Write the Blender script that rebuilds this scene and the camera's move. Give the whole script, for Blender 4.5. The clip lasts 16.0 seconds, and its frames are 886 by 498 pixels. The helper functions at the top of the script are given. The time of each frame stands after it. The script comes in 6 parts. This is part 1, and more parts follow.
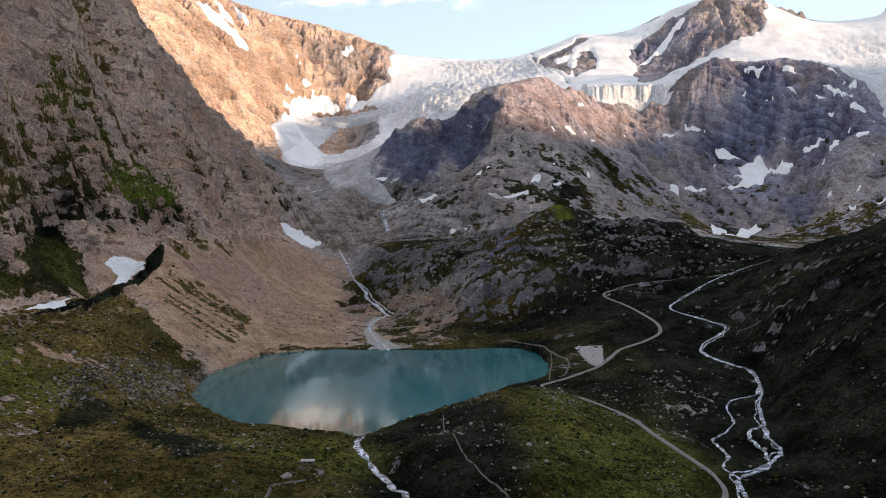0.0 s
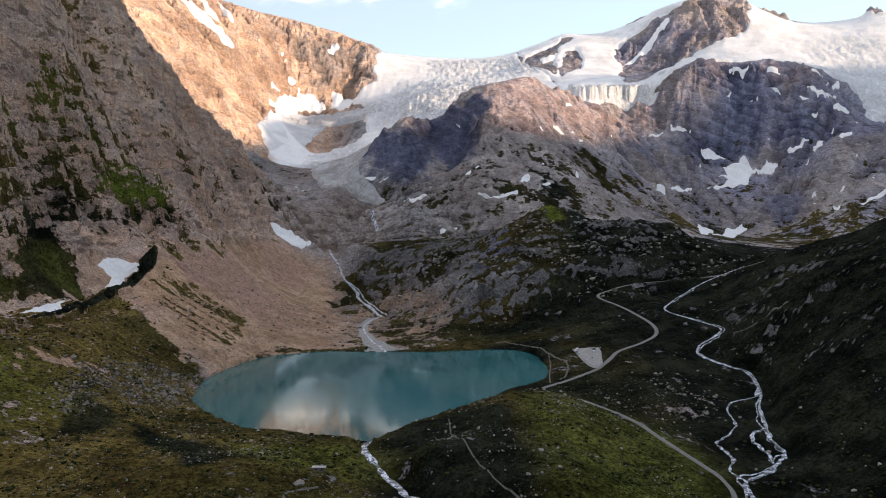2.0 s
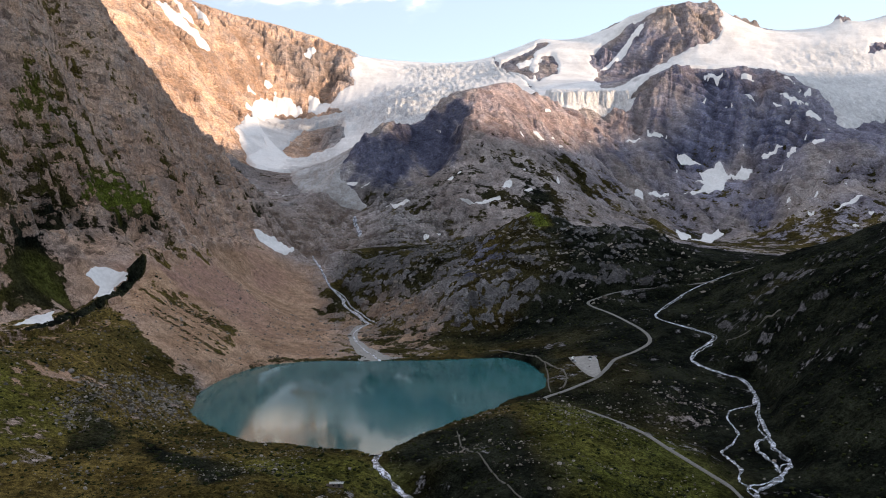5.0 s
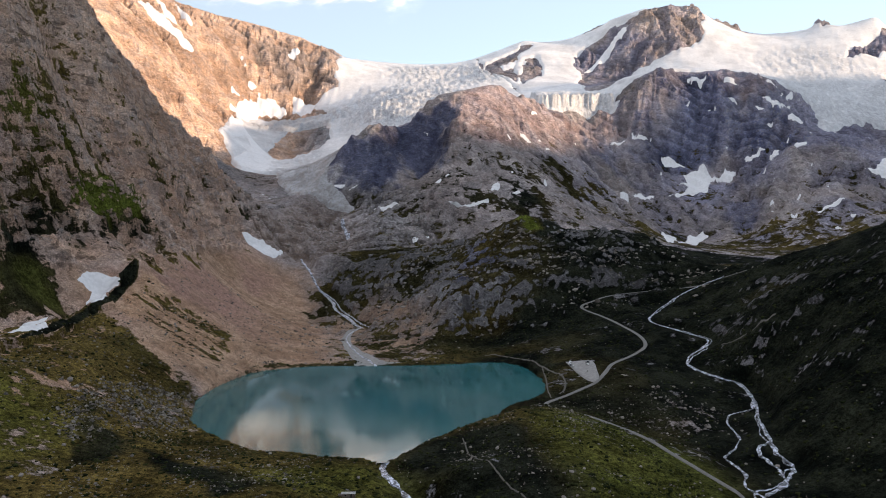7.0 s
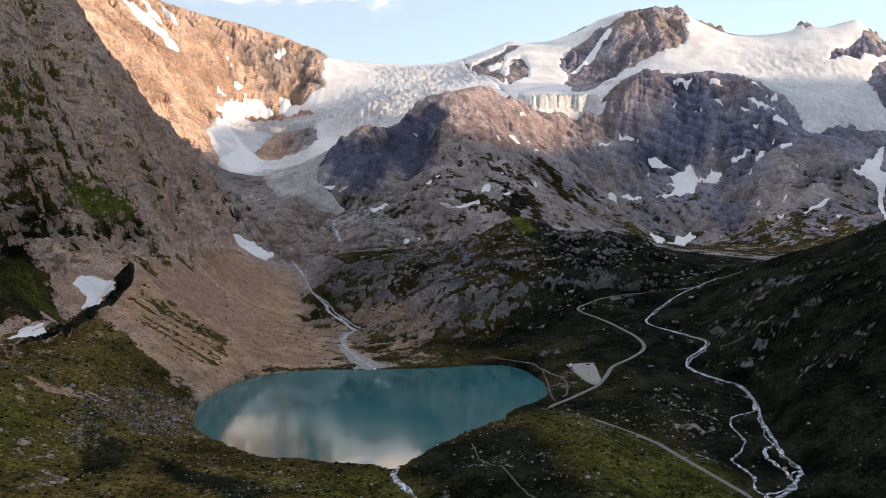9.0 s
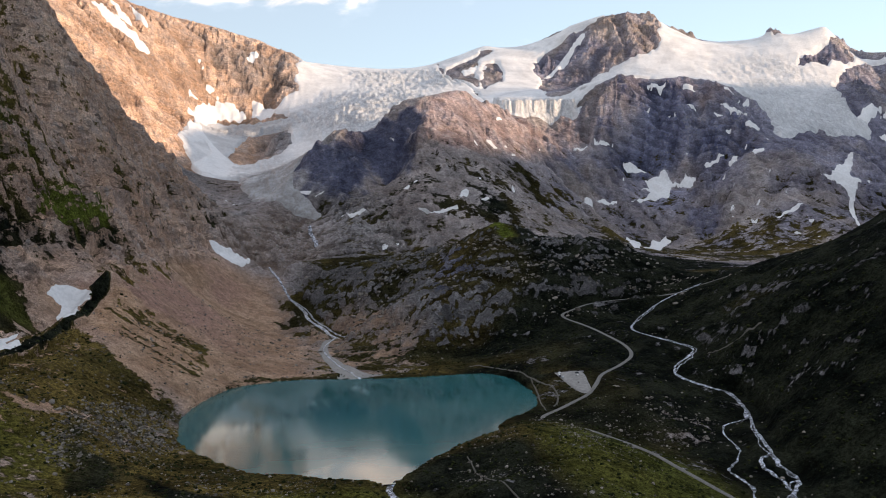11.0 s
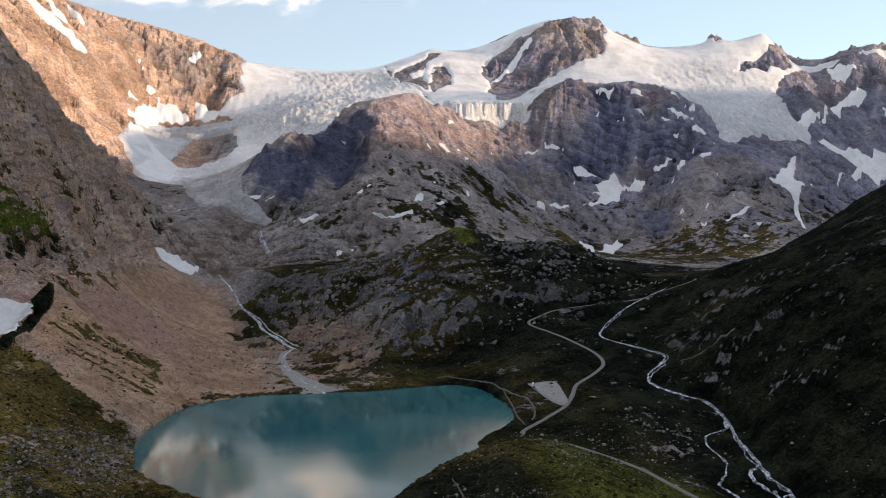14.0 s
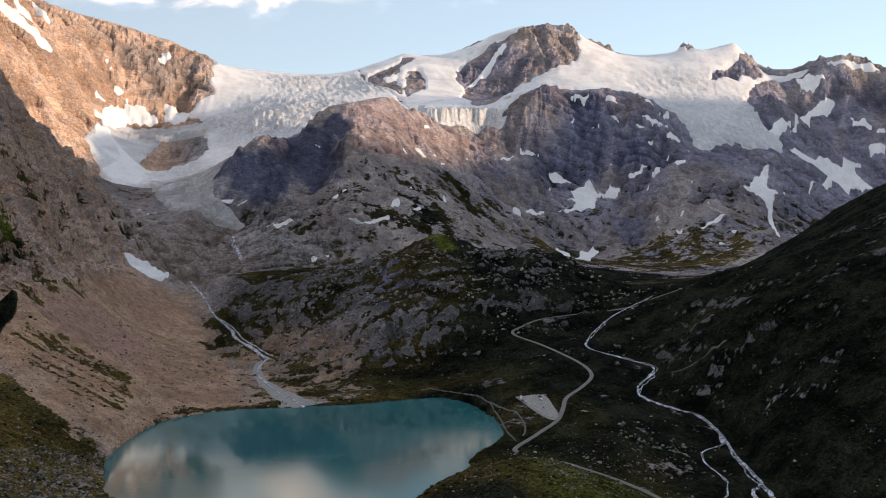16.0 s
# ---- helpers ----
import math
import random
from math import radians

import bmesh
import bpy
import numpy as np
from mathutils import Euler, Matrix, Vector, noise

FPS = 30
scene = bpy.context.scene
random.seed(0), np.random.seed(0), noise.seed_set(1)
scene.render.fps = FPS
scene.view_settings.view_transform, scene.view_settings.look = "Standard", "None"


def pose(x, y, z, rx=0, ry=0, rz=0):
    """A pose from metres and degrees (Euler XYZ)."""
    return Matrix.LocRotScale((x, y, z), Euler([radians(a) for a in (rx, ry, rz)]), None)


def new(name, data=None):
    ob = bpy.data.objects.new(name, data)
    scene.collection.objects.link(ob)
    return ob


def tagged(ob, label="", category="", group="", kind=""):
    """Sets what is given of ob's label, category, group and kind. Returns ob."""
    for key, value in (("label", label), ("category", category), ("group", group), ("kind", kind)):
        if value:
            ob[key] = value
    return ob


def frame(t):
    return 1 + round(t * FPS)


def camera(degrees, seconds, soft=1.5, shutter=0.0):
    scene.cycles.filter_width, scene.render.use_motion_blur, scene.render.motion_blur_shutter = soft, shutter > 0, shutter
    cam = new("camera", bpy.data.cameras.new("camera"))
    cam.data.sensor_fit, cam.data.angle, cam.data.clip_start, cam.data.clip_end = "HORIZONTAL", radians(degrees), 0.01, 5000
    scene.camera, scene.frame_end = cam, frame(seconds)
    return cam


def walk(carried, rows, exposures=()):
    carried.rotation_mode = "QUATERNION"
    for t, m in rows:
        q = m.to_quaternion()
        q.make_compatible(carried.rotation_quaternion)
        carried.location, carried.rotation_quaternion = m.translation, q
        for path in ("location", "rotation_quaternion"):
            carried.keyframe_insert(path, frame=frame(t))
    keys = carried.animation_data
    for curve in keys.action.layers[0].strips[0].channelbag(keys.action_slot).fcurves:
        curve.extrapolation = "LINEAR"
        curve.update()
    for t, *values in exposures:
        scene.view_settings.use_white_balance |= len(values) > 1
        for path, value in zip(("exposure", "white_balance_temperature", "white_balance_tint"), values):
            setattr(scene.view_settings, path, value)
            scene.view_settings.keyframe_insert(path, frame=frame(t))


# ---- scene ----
cam = camera(58.68, 16.0, soft=1.0)
PATH = [
    (0, pose(0, 0, 133.79, 88.183, 1.085, -0.034)),
    (0.5, pose(-4.05, -0.1, 134.8, 88.116, 1.049, -0.386)),
    (1, pose(-7.88, 0.13, 135.96, 88.04, 1.017, -0.693)),
    (1.5, pose(-11.64, 0.44, 137.11, 88.009, 1.012, -0.994)),
    (2, pose(-15.71, 0.66, 138.23, 88.007, 1.01, -1.324)),
    (2.5, pose(-19.82, 0.84, 139.26, 88.036, 0.992, -1.648)),
    (3, pose(-23.88, 1.02, 140.48, 88.058, 0.99, -1.988)),
    (3.5, pose(-27.67, 1.43, 141.47, 88.093, 1.022, -2.325)),
    (4, pose(-31.96, 1.81, 142.54, 88.113, 0.997, -2.689)),
    (4.5, pose(-36.04, 1.9, 143.56, 88.146, 1.015, -3.047)),
    (5, pose(-40.07, 2.39, 144.66, 88.18, 1.019, -3.409)),
    (7.5, pose(-60.83, 5.03, 150.01, 88.22, 1.046, -5.148)),
    (8, pose(-65.21, 5.78, 150.84, 88.236, 1.086, -5.467)),
    (8.5, pose(-69.5, 6.12, 151.77, 88.252, 1.106, -5.781)),
    (9, pose(-73.45, 7.05, 152.65, 88.176, 1.111, -6.062)),
    (11.5, pose(-90.04, 24.58, 156.85, 88.482, 1.239, -8.968)),
    (12, pose(-92.37, 29.45, 157.51, 88.527, 1.255, -9.762)),
    (12.5, pose(-94.43, 34.87, 158.48, 88.506, 1.279, -10.181)),
    (13, pose(-97.8, 40.16, 159.15, 88.479, 1.413, -10.763)),
    (13.5, pose(-102.05, 46.16, 159.6, 88.485, 1.493, -11.473)),
    (14, pose(-106.29, 52.39, 160.49, 88.537, 1.496, -12.248)),
    (14.5, pose(-109.74, 59.16, 161.31, 88.635, 1.382, -13.059)),
    (15, pose(-112.22, 66.27, 161.62, 88.732, 1.284, -13.578)),
    (15.5, pose(-113.97, 73.29, 162.47, 88.79, 1.188, -14.073)),
    (16, pose(-115.25, 80.75, 163.14, 88.862, 1.152, -14.446)),
]
walk(cam, PATH, [(0, 1.45), (9, 1.32), (16, 1.10)])

# ---- light: a low evening sun behind the western massif, and the sky ----
SUN_AZ, SUN_EL = 121.0, 2.8
to_sun = Vector((math.sin(radians(SUN_AZ)) * math.cos(radians(SUN_EL)), math.cos(radians(SUN_AZ)) * math.cos(radians(SUN_EL)), math.sin(radians(SUN_EL))))
sun = new("sun", bpy.data.lights.new("sun", "SUN"))
sun.data.energy, sun.data.angle, sun.data.color = 3.2, radians(2.6), (1.0, 0.74, 0.52)
sun.rotation_euler = (-to_sun).to_track_quat("-Z", "Y").to_euler()

world = bpy.data.worlds.new("evening_sky")
scene.world = world
world.use_nodes = True
wn, wl = world.node_tree.nodes, world.node_tree.links
wn.clear()


def wnode(kind, **props):
    n = wn.new(kind)
    for key, value in props.items():
        if key in n.inputs:
            n.inputs[key].default_value = value
    return n


sky = wn.new("ShaderNodeTexSky")
sky.sky_type, sky.sun_disc = "NISHITA", False
sky.sun_elevation, sky.sun_rotation = radians(SUN_EL), radians(-SUN_AZ)
sky.altitude, sky.air_density, sky.dust_density, sky.ozone_density = 2000, 1.0, 1.5, 1.5
coords = wn.new("ShaderNodeTexCoord")
stretch = wn.new("ShaderNodeMapping")
stretch.inputs["Scale"].default_value = (1.0, 1.0, 2.2)
puffs = wnode("ShaderNodeTexNoise", Scale=7.0, Detail=7.0, Roughness=0.55, Distortion=0.2)
veils = wnode("ShaderNodeTexNoise", Scale=2.3, Detail=4.0, Roughness=0.5)
blend = wn.new("ShaderNodeMath")
blend.operation = "MULTIPLY"
cover = wn.new("ShaderNodeMapRange")
cover.interpolation_type = "SMOOTHSTEP"
for key, value in (("From Min", 0.27), ("From Max", 0.42), ("To Min", 0.22), ("To Max", 0.45)):
    cover.inputs[key].default_value = value
cloud = wn.new("ShaderNodeMixRGB")
cloud.inputs["Color2"].default_value = (5.6, 5.7, 6.2, 1)
back = wnode("ShaderNodeBackground", Strength=0.15)
out = wn.new("ShaderNodeOutputWorld")
wl.new(coords.outputs["Generated"], stretch.inputs["Vector"])
wl.new(stretch.outputs["Vector"], puffs.inputs["Vector"])
wl.new(stretch.outputs["Vector"], veils.inputs["Vector"])
wl.new(puffs.outputs["Fac"], blend.inputs[0])
wl.new(veils.outputs["Fac"], blend.inputs[1])
# cloud cover thickens overhead, out of view, as added fill light
split = wn.new("ShaderNodeSeparateXYZ")
rise = wn.new("ShaderNodeMapRange")
for key, value in (("From Min", 0.28), ("From Max", 0.5), ("To Min", -0.06), ("To Max", 0.12)):
    rise.inputs[key].default_value = value
thicken = wn.new("ShaderNodeMath")
wl.new(coords.outputs["Generated"], split.inputs[0])
wl.new(split.outputs["Z"], rise.inputs["Value"])
wl.new(blend.outputs[0], thicken.inputs[0])
wl.new(rise.outputs["Result"], thicken.inputs[1])
wl.new(thicken.outputs[0], cover.inputs["Value"])
wl.new(cover.outputs["Result"], cloud.inputs["Fac"])
wl.new(sky.outputs["Color"], cloud.inputs["Color1"])
# a sunlit bank of cloud over the head of the valley, mirrored in the lake
def wmath(op, a, b=0.0, c=0.0):
    n = wn.new("ShaderNodeMath")
    n.operation = op
    for socket, value in zip(n.inputs, (a, b, c)):
        if hasattr(value, "is_linked"):
            wl.new(value, socket)
        else:
            socket.default_value = value
    return n.outputs[0]


def wramp(value, low, high):
    n = wn.new("ShaderNodeMapRange")
    n.interpolation_type = "SMOOTHSTEP"
    wl.new(value, n.inputs["Value"])
    n.inputs["From Min"].default_value, n.inputs["From Max"].default_value = low, high
    return n.outputs["Result"]


billow = wnode("ShaderNodeTexNoise", Scale=13.0, Detail=6.0, Roughness=0.55, Distortion=0.4)
wl.new(stretch.outputs["Vector"], billow.inputs["Vector"])
lump = wmath("SUBTRACT", billow.outputs["Fac"], 0.5)
aside = wmath("ADD", wmath("DIVIDE", split.outputs["X"], wmath("MAXIMUM", split.outputs["Y"], 0.05)), wmath("MULTIPLY", lump, 0.22))
above = wmath("ADD", split.outputs["Z"], wmath("MULTIPLY", lump, 0.10))
bank = wmath("MULTIPLY", wmath("MULTIPLY", wramp(above, 0.266, 0.31), wramp(above, 0.52, 0.38)), wmath("MULTIPLY", wramp(aside, -0.205, -0.165), wramp(aside, 0.20, 0.04)))
bank = wmath("MULTIPLY", bank, wmath("ADD", wmath("MULTIPLY", wramp(billow.outputs["Fac"], 0.36, 0.62), 0.75), 0.2))
heap = wn.new("ShaderNodeMixRGB")
heap.inputs["Color2"].default_value = (9.5, 7.2, 5.7, 1)
wl.new(bank, heap.inputs["Fac"])
wl.new(cloud.outputs["Color"], heap.inputs["Color1"])
wl.new(heap.outputs["Color"], back.inputs["Color"])
wl.new(back.outputs["Background"], out.inputs["Surface"])

# ---- the lie of the land: noise, then ridge, foot and valley lines of every landform ----
def lattice(ix, iy, seed):
    h = (ix.astype(np.int64) * 374761393 + iy.astype(np.int64) * 668265263 + seed * 974634777) & 0xFFFFFFFF
    h = ((h ^ (h >> 13)) * 1274126177) & 0xFFFFFFFF
    return ((h ^ (h >> 16)) & 0xFFFFFF) / 0xFFFFFF * 2 - 1


def value_noise(x, y, seed=0):
    ix, iy = np.floor(x), np.floor(y)
    u, v = x - ix, y - iy
    u, v = u * u * u * (u * (u * 6 - 15) + 10), v * v * v * (v * (v * 6 - 15) + 10)
    a, b = lattice(ix, iy, seed), lattice(ix + 1, iy, seed)
    c, d = lattice(ix, iy + 1, seed), lattice(ix + 1, iy + 1, seed)
    return a + (b - a) * u + (c - a) * v + (a - b - c + d) * u * v


def fbm(x, y, octaves=4, seed=0, gain=0.5):
    total, amp, norm = 0.0, 1.0, 0.0
    for k in range(octaves):
        total = total + amp * value_noise(x, y, seed + 17 * k)
        norm += amp
        x, y, amp = 1.6 * x + 1.2 * y + 3.7, -1.2 * x + 1.6 * y + 9.1, amp * gain
    return total / norm


def ridged(x, y, octaves=4, seed=0, gain=0.5):
    total, amp, norm = 0.0, 1.0, 0.0
    for k in range(octaves):
        total = total + amp * (1 - 2 * np.abs(value_noise(x, y, seed + 31 * k)))
        norm += amp
        x, y, amp = 1.6 * x + 1.2 * y + 5.3, -1.2 * x + 1.6 * y + 2.9, amp * gain
    return total / norm


def gullies(x, y, sx, sy, size, seed):
    """Ribs and gullies, one to each size metres, that run down the slope (sx, sy): their height from -1 to 1 and its slope."""
    px, py = x / size, y / size
    ix, iy = np.floor(px), np.floor(py)
    steepness = np.hypot(sx, sy) + 1e-6
    dx, dy = -sy / steepness, sx / steepness
    total, c, k = 1e-6, 0.0, 0.0
    for i in (-1, 0, 1):
        for j in (-1, 0, 1):
            jx, jy = lattice(ix + i, iy + j, seed), lattice(ix + i, iy + j, seed + 7)
            ox, oy = px - ix - i - 0.5 - 0.42 * jx, py - iy - j - 0.5 - 0.42 * jy
            w = np.maximum(0, 1 - (ox * ox + oy * oy) / 1.7) ** 3
            phase = 2 * math.pi * (ox * dx + oy * dy)
            total, c, k = total + w, c + w * np.cos(phase), k - w * np.sin(phase)
    k = k / total * 2 * math.pi / size
    return c / total, k * dx, k * dy


def eroded(x, y, sx, sy, layers, seed):
    """Gullies within gullies, each size bent by the larger ones: the sum of (size, height) layers."""
    z = 0.0
    for n, (size, height) in enumerate(layers):
        h, gx, gy = gullies(x, y, sx, sy, size, seed + 19 * n)
        z, sx, sy = z + height * h, sx + height * gx, sy + height * gy
    return z


def step(a, b, v):
    s = np.clip((v - a) / (b - a), 0, 1)
    return s * s * (3 - 2 * s)


def line_distance(x, y, line, closed=False):
    """Distance from each place to a line in plan, and the share of the line's length at the nearest place."""
    pts = [np.array(p[:2], float) for p in line]
    if closed:
        pts.append(pts[0])
    best = np.full(np.shape(x), 1e18)
    share = np.zeros(np.shape(x))
    for i, (p, q) in enumerate(zip(pts, pts[1:])):
        d = q - p
        s = np.clip(((x - p[0]) * d[0] + (y - p[1]) * d[1]) / (d @ d), 0, 1)
        r = (x - p[0] - s * d[0]) ** 2 + (y - p[1] - s * d[1]) ** 2
        near = r < best
        best, share = np.where(near, r, best), np.where(near, i + s, share)
    return np.sqrt(best), share / (len(pts) - 1)


def inside(x, y, outline):
    odd = np.zeros(np.shape(x), bool)
    for (ax, ay), (bx, by) in zip(outline, outline[1:] + outline[:1]):
        if ay != by:
            odd ^= ((ay > y) != (by > y)) & (x < (bx - ax) * (y - ay) / (by - ay) + ax)
    return odd


def smooth_line(line, per=6):
    """A rounded line through the given places."""
    p = np.array(line, float)
    q = np.vstack([2 * p[0] - p[1], p, 2 * p[-1] - p[-2]])
    out = []
    for i in range(1, len(q) - 2):
        for k in range(per):
            t = k / per
            out.append(0.5 * (2 * q[i] + (q[i + 1] - q[i - 1]) * t + (2 * q[i - 1] - 5 * q[i] + 4 * q[i + 1] - q[i + 2]) * t * t
                              + (3 * q[i] - q[i - 1] - 3 * q[i + 1] + q[i + 2]) * t ** 3))
    return np.vstack(out + [p[-1:]])


# the lake's outline; its water stands at height 0
SHORE = [(-54, 497), (-81, 509), (-109, 521), (-140, 538), (-174, 575), (-200, 619), (-209, 655), (-215, 713), (-206, 770), (-189, 820),
         (-163, 842), (-128, 852), (-89, 845), (-53, 839), (-16, 836), (38, 839), (72, 838), (94, 800), (97, 738), (90, 690), (70, 658), (40, 620),
         (36, 605), (8, 580), (-14, 555), (-40, 517)]

LAND = {
    # the steep mountainside over the lake: its far edge, its face from top to foot, and the scree under it
    "shoulder_edge": [(-575, 1190, 640), (-526, 1230, 545), (-500, 1252, 498), (-480, 1290, 466), (-462, 1345, 424), (-442, 1480, 371), (-394, 1575, 318), (-361, 1675, 245), (-290, 1745, 189)],
    "shoulder_back": [(-560, 1420, 470), (-540, 1600, 360), (-500, 1760, 290), (-420, 1850, 235), (-330, 1900, 215)],
    "face_high": [(-700, 700, 640), (-640, 900, 660), (-560, 1010, 600), (-520, 1184, 427), (-523, 950, 411), (-560, 760, 420)],
    "face_middle": [(-471, 850, 290), (-471, 971, 278), (-460, 1153, 304), (-438, 1400, 330), (-402, 1251, 256), (-500, 720, 280)],
    "face_low": [(-447, 800, 198), (-458, 878, 203), (-403, 1058, 200), (-369, 1353, 206), (-324, 1446, 157), (-297, 1720, 185)],
    "face_foot": [(-426, 760, 140), (-400, 881, 139), (-364, 1056, 147), (-354, 1233, 140), (-460, 650, 135), (-480, 520, 150)],
    "scree": [(-309, 1180, 103), (-303, 1274, 70), (-283, 905, 59), (-232, 1222, 27), (-149, 909, 7), (-227, 772, 20), (-234, 1546, 94), (-165, 1075, 10)],
    # the lateral moraine with the hollow behind it
    "moraine_crest": [(-352, 560, 72), (-362, 640, 70), (-355, 680, 67), (-346, 735, 67), (-343, 815, 74), (-338, 880, 89), (-330, 925, 113)],
    "moraine_hollow": [(-412, 660, 62), (-392, 735, 63), (-372, 820, 68), (-362, 885, 84), (-352, 930, 108)],
    "moraine_flank": [(-300, 576, 52), (-300, 655, 53), (-273, 706, 36), (-249, 585, 26), (-258, 800, 38), (-252, 870, 42)],
    "meadow": [(-238, 450, 22), (-190, 445, 18), (-199, 562, 5), (-118, 418, 15), (-133, 376, 14), (-185, 371, 16), (-102, 451, 7), (-75, 414, 8),
               (-82, 399, 7), (-300, 440, 45), (-350, 420, 80), (-60, 470, 2), (-250, 330, 25), (-420, 400, 130), (-60, 330, 0)],
    "near_hill": [(-22, 438, 8), (3, 484, 5), (33, 455, 14), (43, 407, 17), (90, 479, 7), (52, 383, 12), (97, 429, -3), (35, 525, 16), (55, 560, 15), (70, 600, 8),
                  (10, 380, 6), (70, 520, 15), (-25, 400, 1), (90, 562, 8.6), (79, 582, 8.2), (102, 540, 6)],
    "outlet_stream": [(-54, 492, -1), (-45, 465, -2), (-34, 440, -4), (-25, 410, -6), (-12, 370, -10), (0, 320, -14)],
    # the side valley with the road and the wild stream
    "stream_bed": [(324, 985, 55), (300, 905, 42), (282, 850, 35), (282, 779, 22), (262, 720, 8), (270, 680, 2), (248, 618, -5), (208, 591, -9), (208, 486, -12), (190, 400, -16), (185, 300, -20)],
    "road_side": [(104, 590, 0.5), (84, 606, 2), (149, 423, -12), (140, 491, -5), (113, 576, -2), (74, 633, 3), (130, 733, 12), (170, 760, 15), (220, 797, 19), (205, 880, 28), (195, 968, 42), (244, 1012, 54)],
    "valley_rough": [(158, 585, -10), (178, 598, -4), (164, 640, 6), (200, 700, 5), (237, 905, 36), (236, 751, 8), (110, 800, 10), (120, 880, 14)],
    # the rocky hill in the middle
    "middle_hill_crest": [(-4, 1334, 93), (73, 1330, 105), (130, 1330, 127), (193, 1325, 158), (227, 1280, 143), (266, 1250, 132), (323, 1230, 134), (358, 1200, 123), (380, 1160, 99), (418, 1130, 79)],
    "middle_hill_face": [(46, 1003, 42), (172, 1112, 104), (249, 1170, 113), (236, 1040, 78), (313, 1045, 68), (107, 1032, 72), (18, 1066, 50), (130, 1062, 88), (80, 981, 17)],
    "middle_hill_foot": [(-4, 1033, 13), (-70, 1171, 2), (-61, 1336, 67), (-163, 1380, 34), (-70, 960, 3), (40, 900, 5), (-110, 1010, 3), (-100, 1280, 22), (-60, 900, 1.5)],
    "middle_hill_back": [(150, 1480, 112), (260, 1420, 100), (350, 1380, 85), (430, 1300, 70), (66, 1603, 112)],
    "gorge": [(-191, 1480, 79), (-150, 1456, 96), (-114, 1663, 124), (-122, 1725, 155), (-233, 1786, 186), (-51, 1651, 156), (-180, 1580, 108)],
    # the dark ridge that closes the side valley
    "dark_ridge_crest": [(391, 945, 80), (453, 955, 99), (533, 975, 112), (636, 1005, 125), (696, 1060, 143), (787, 1120, 176), (866, 1160, 208), (956, 1200, 228), (1100, 1240, 250)],
    "dark_ridge_face": [(436, 806, 113), (372, 688, 88), (299, 604, 38), (272, 582, 19), (275, 520, 26), (367, 695, 87), (295, 726, 32), (400, 880, 88), (520, 800, 150), (480, 640, 150), (600, 880, 150)],
    "dark_ridge_near": [(300, 400, 45), (380, 480, 105), (520, 420, 190), (700, 600, 260), (800, 850, 240), (300, 250, 40)],
    "dark_ridge_back": [(520, 1150, 75), (680, 1260, 85), (850, 1360, 95), (1050, 1450, 110), (1300, 1500, 140)],
    "basin": [(742, 1750, 80), (888, 1780, 78), (600, 1500, 74), (480, 1340, 68), (834, 2060, 104), (1060, 1700, 95), (700, 1950, 92)],
}
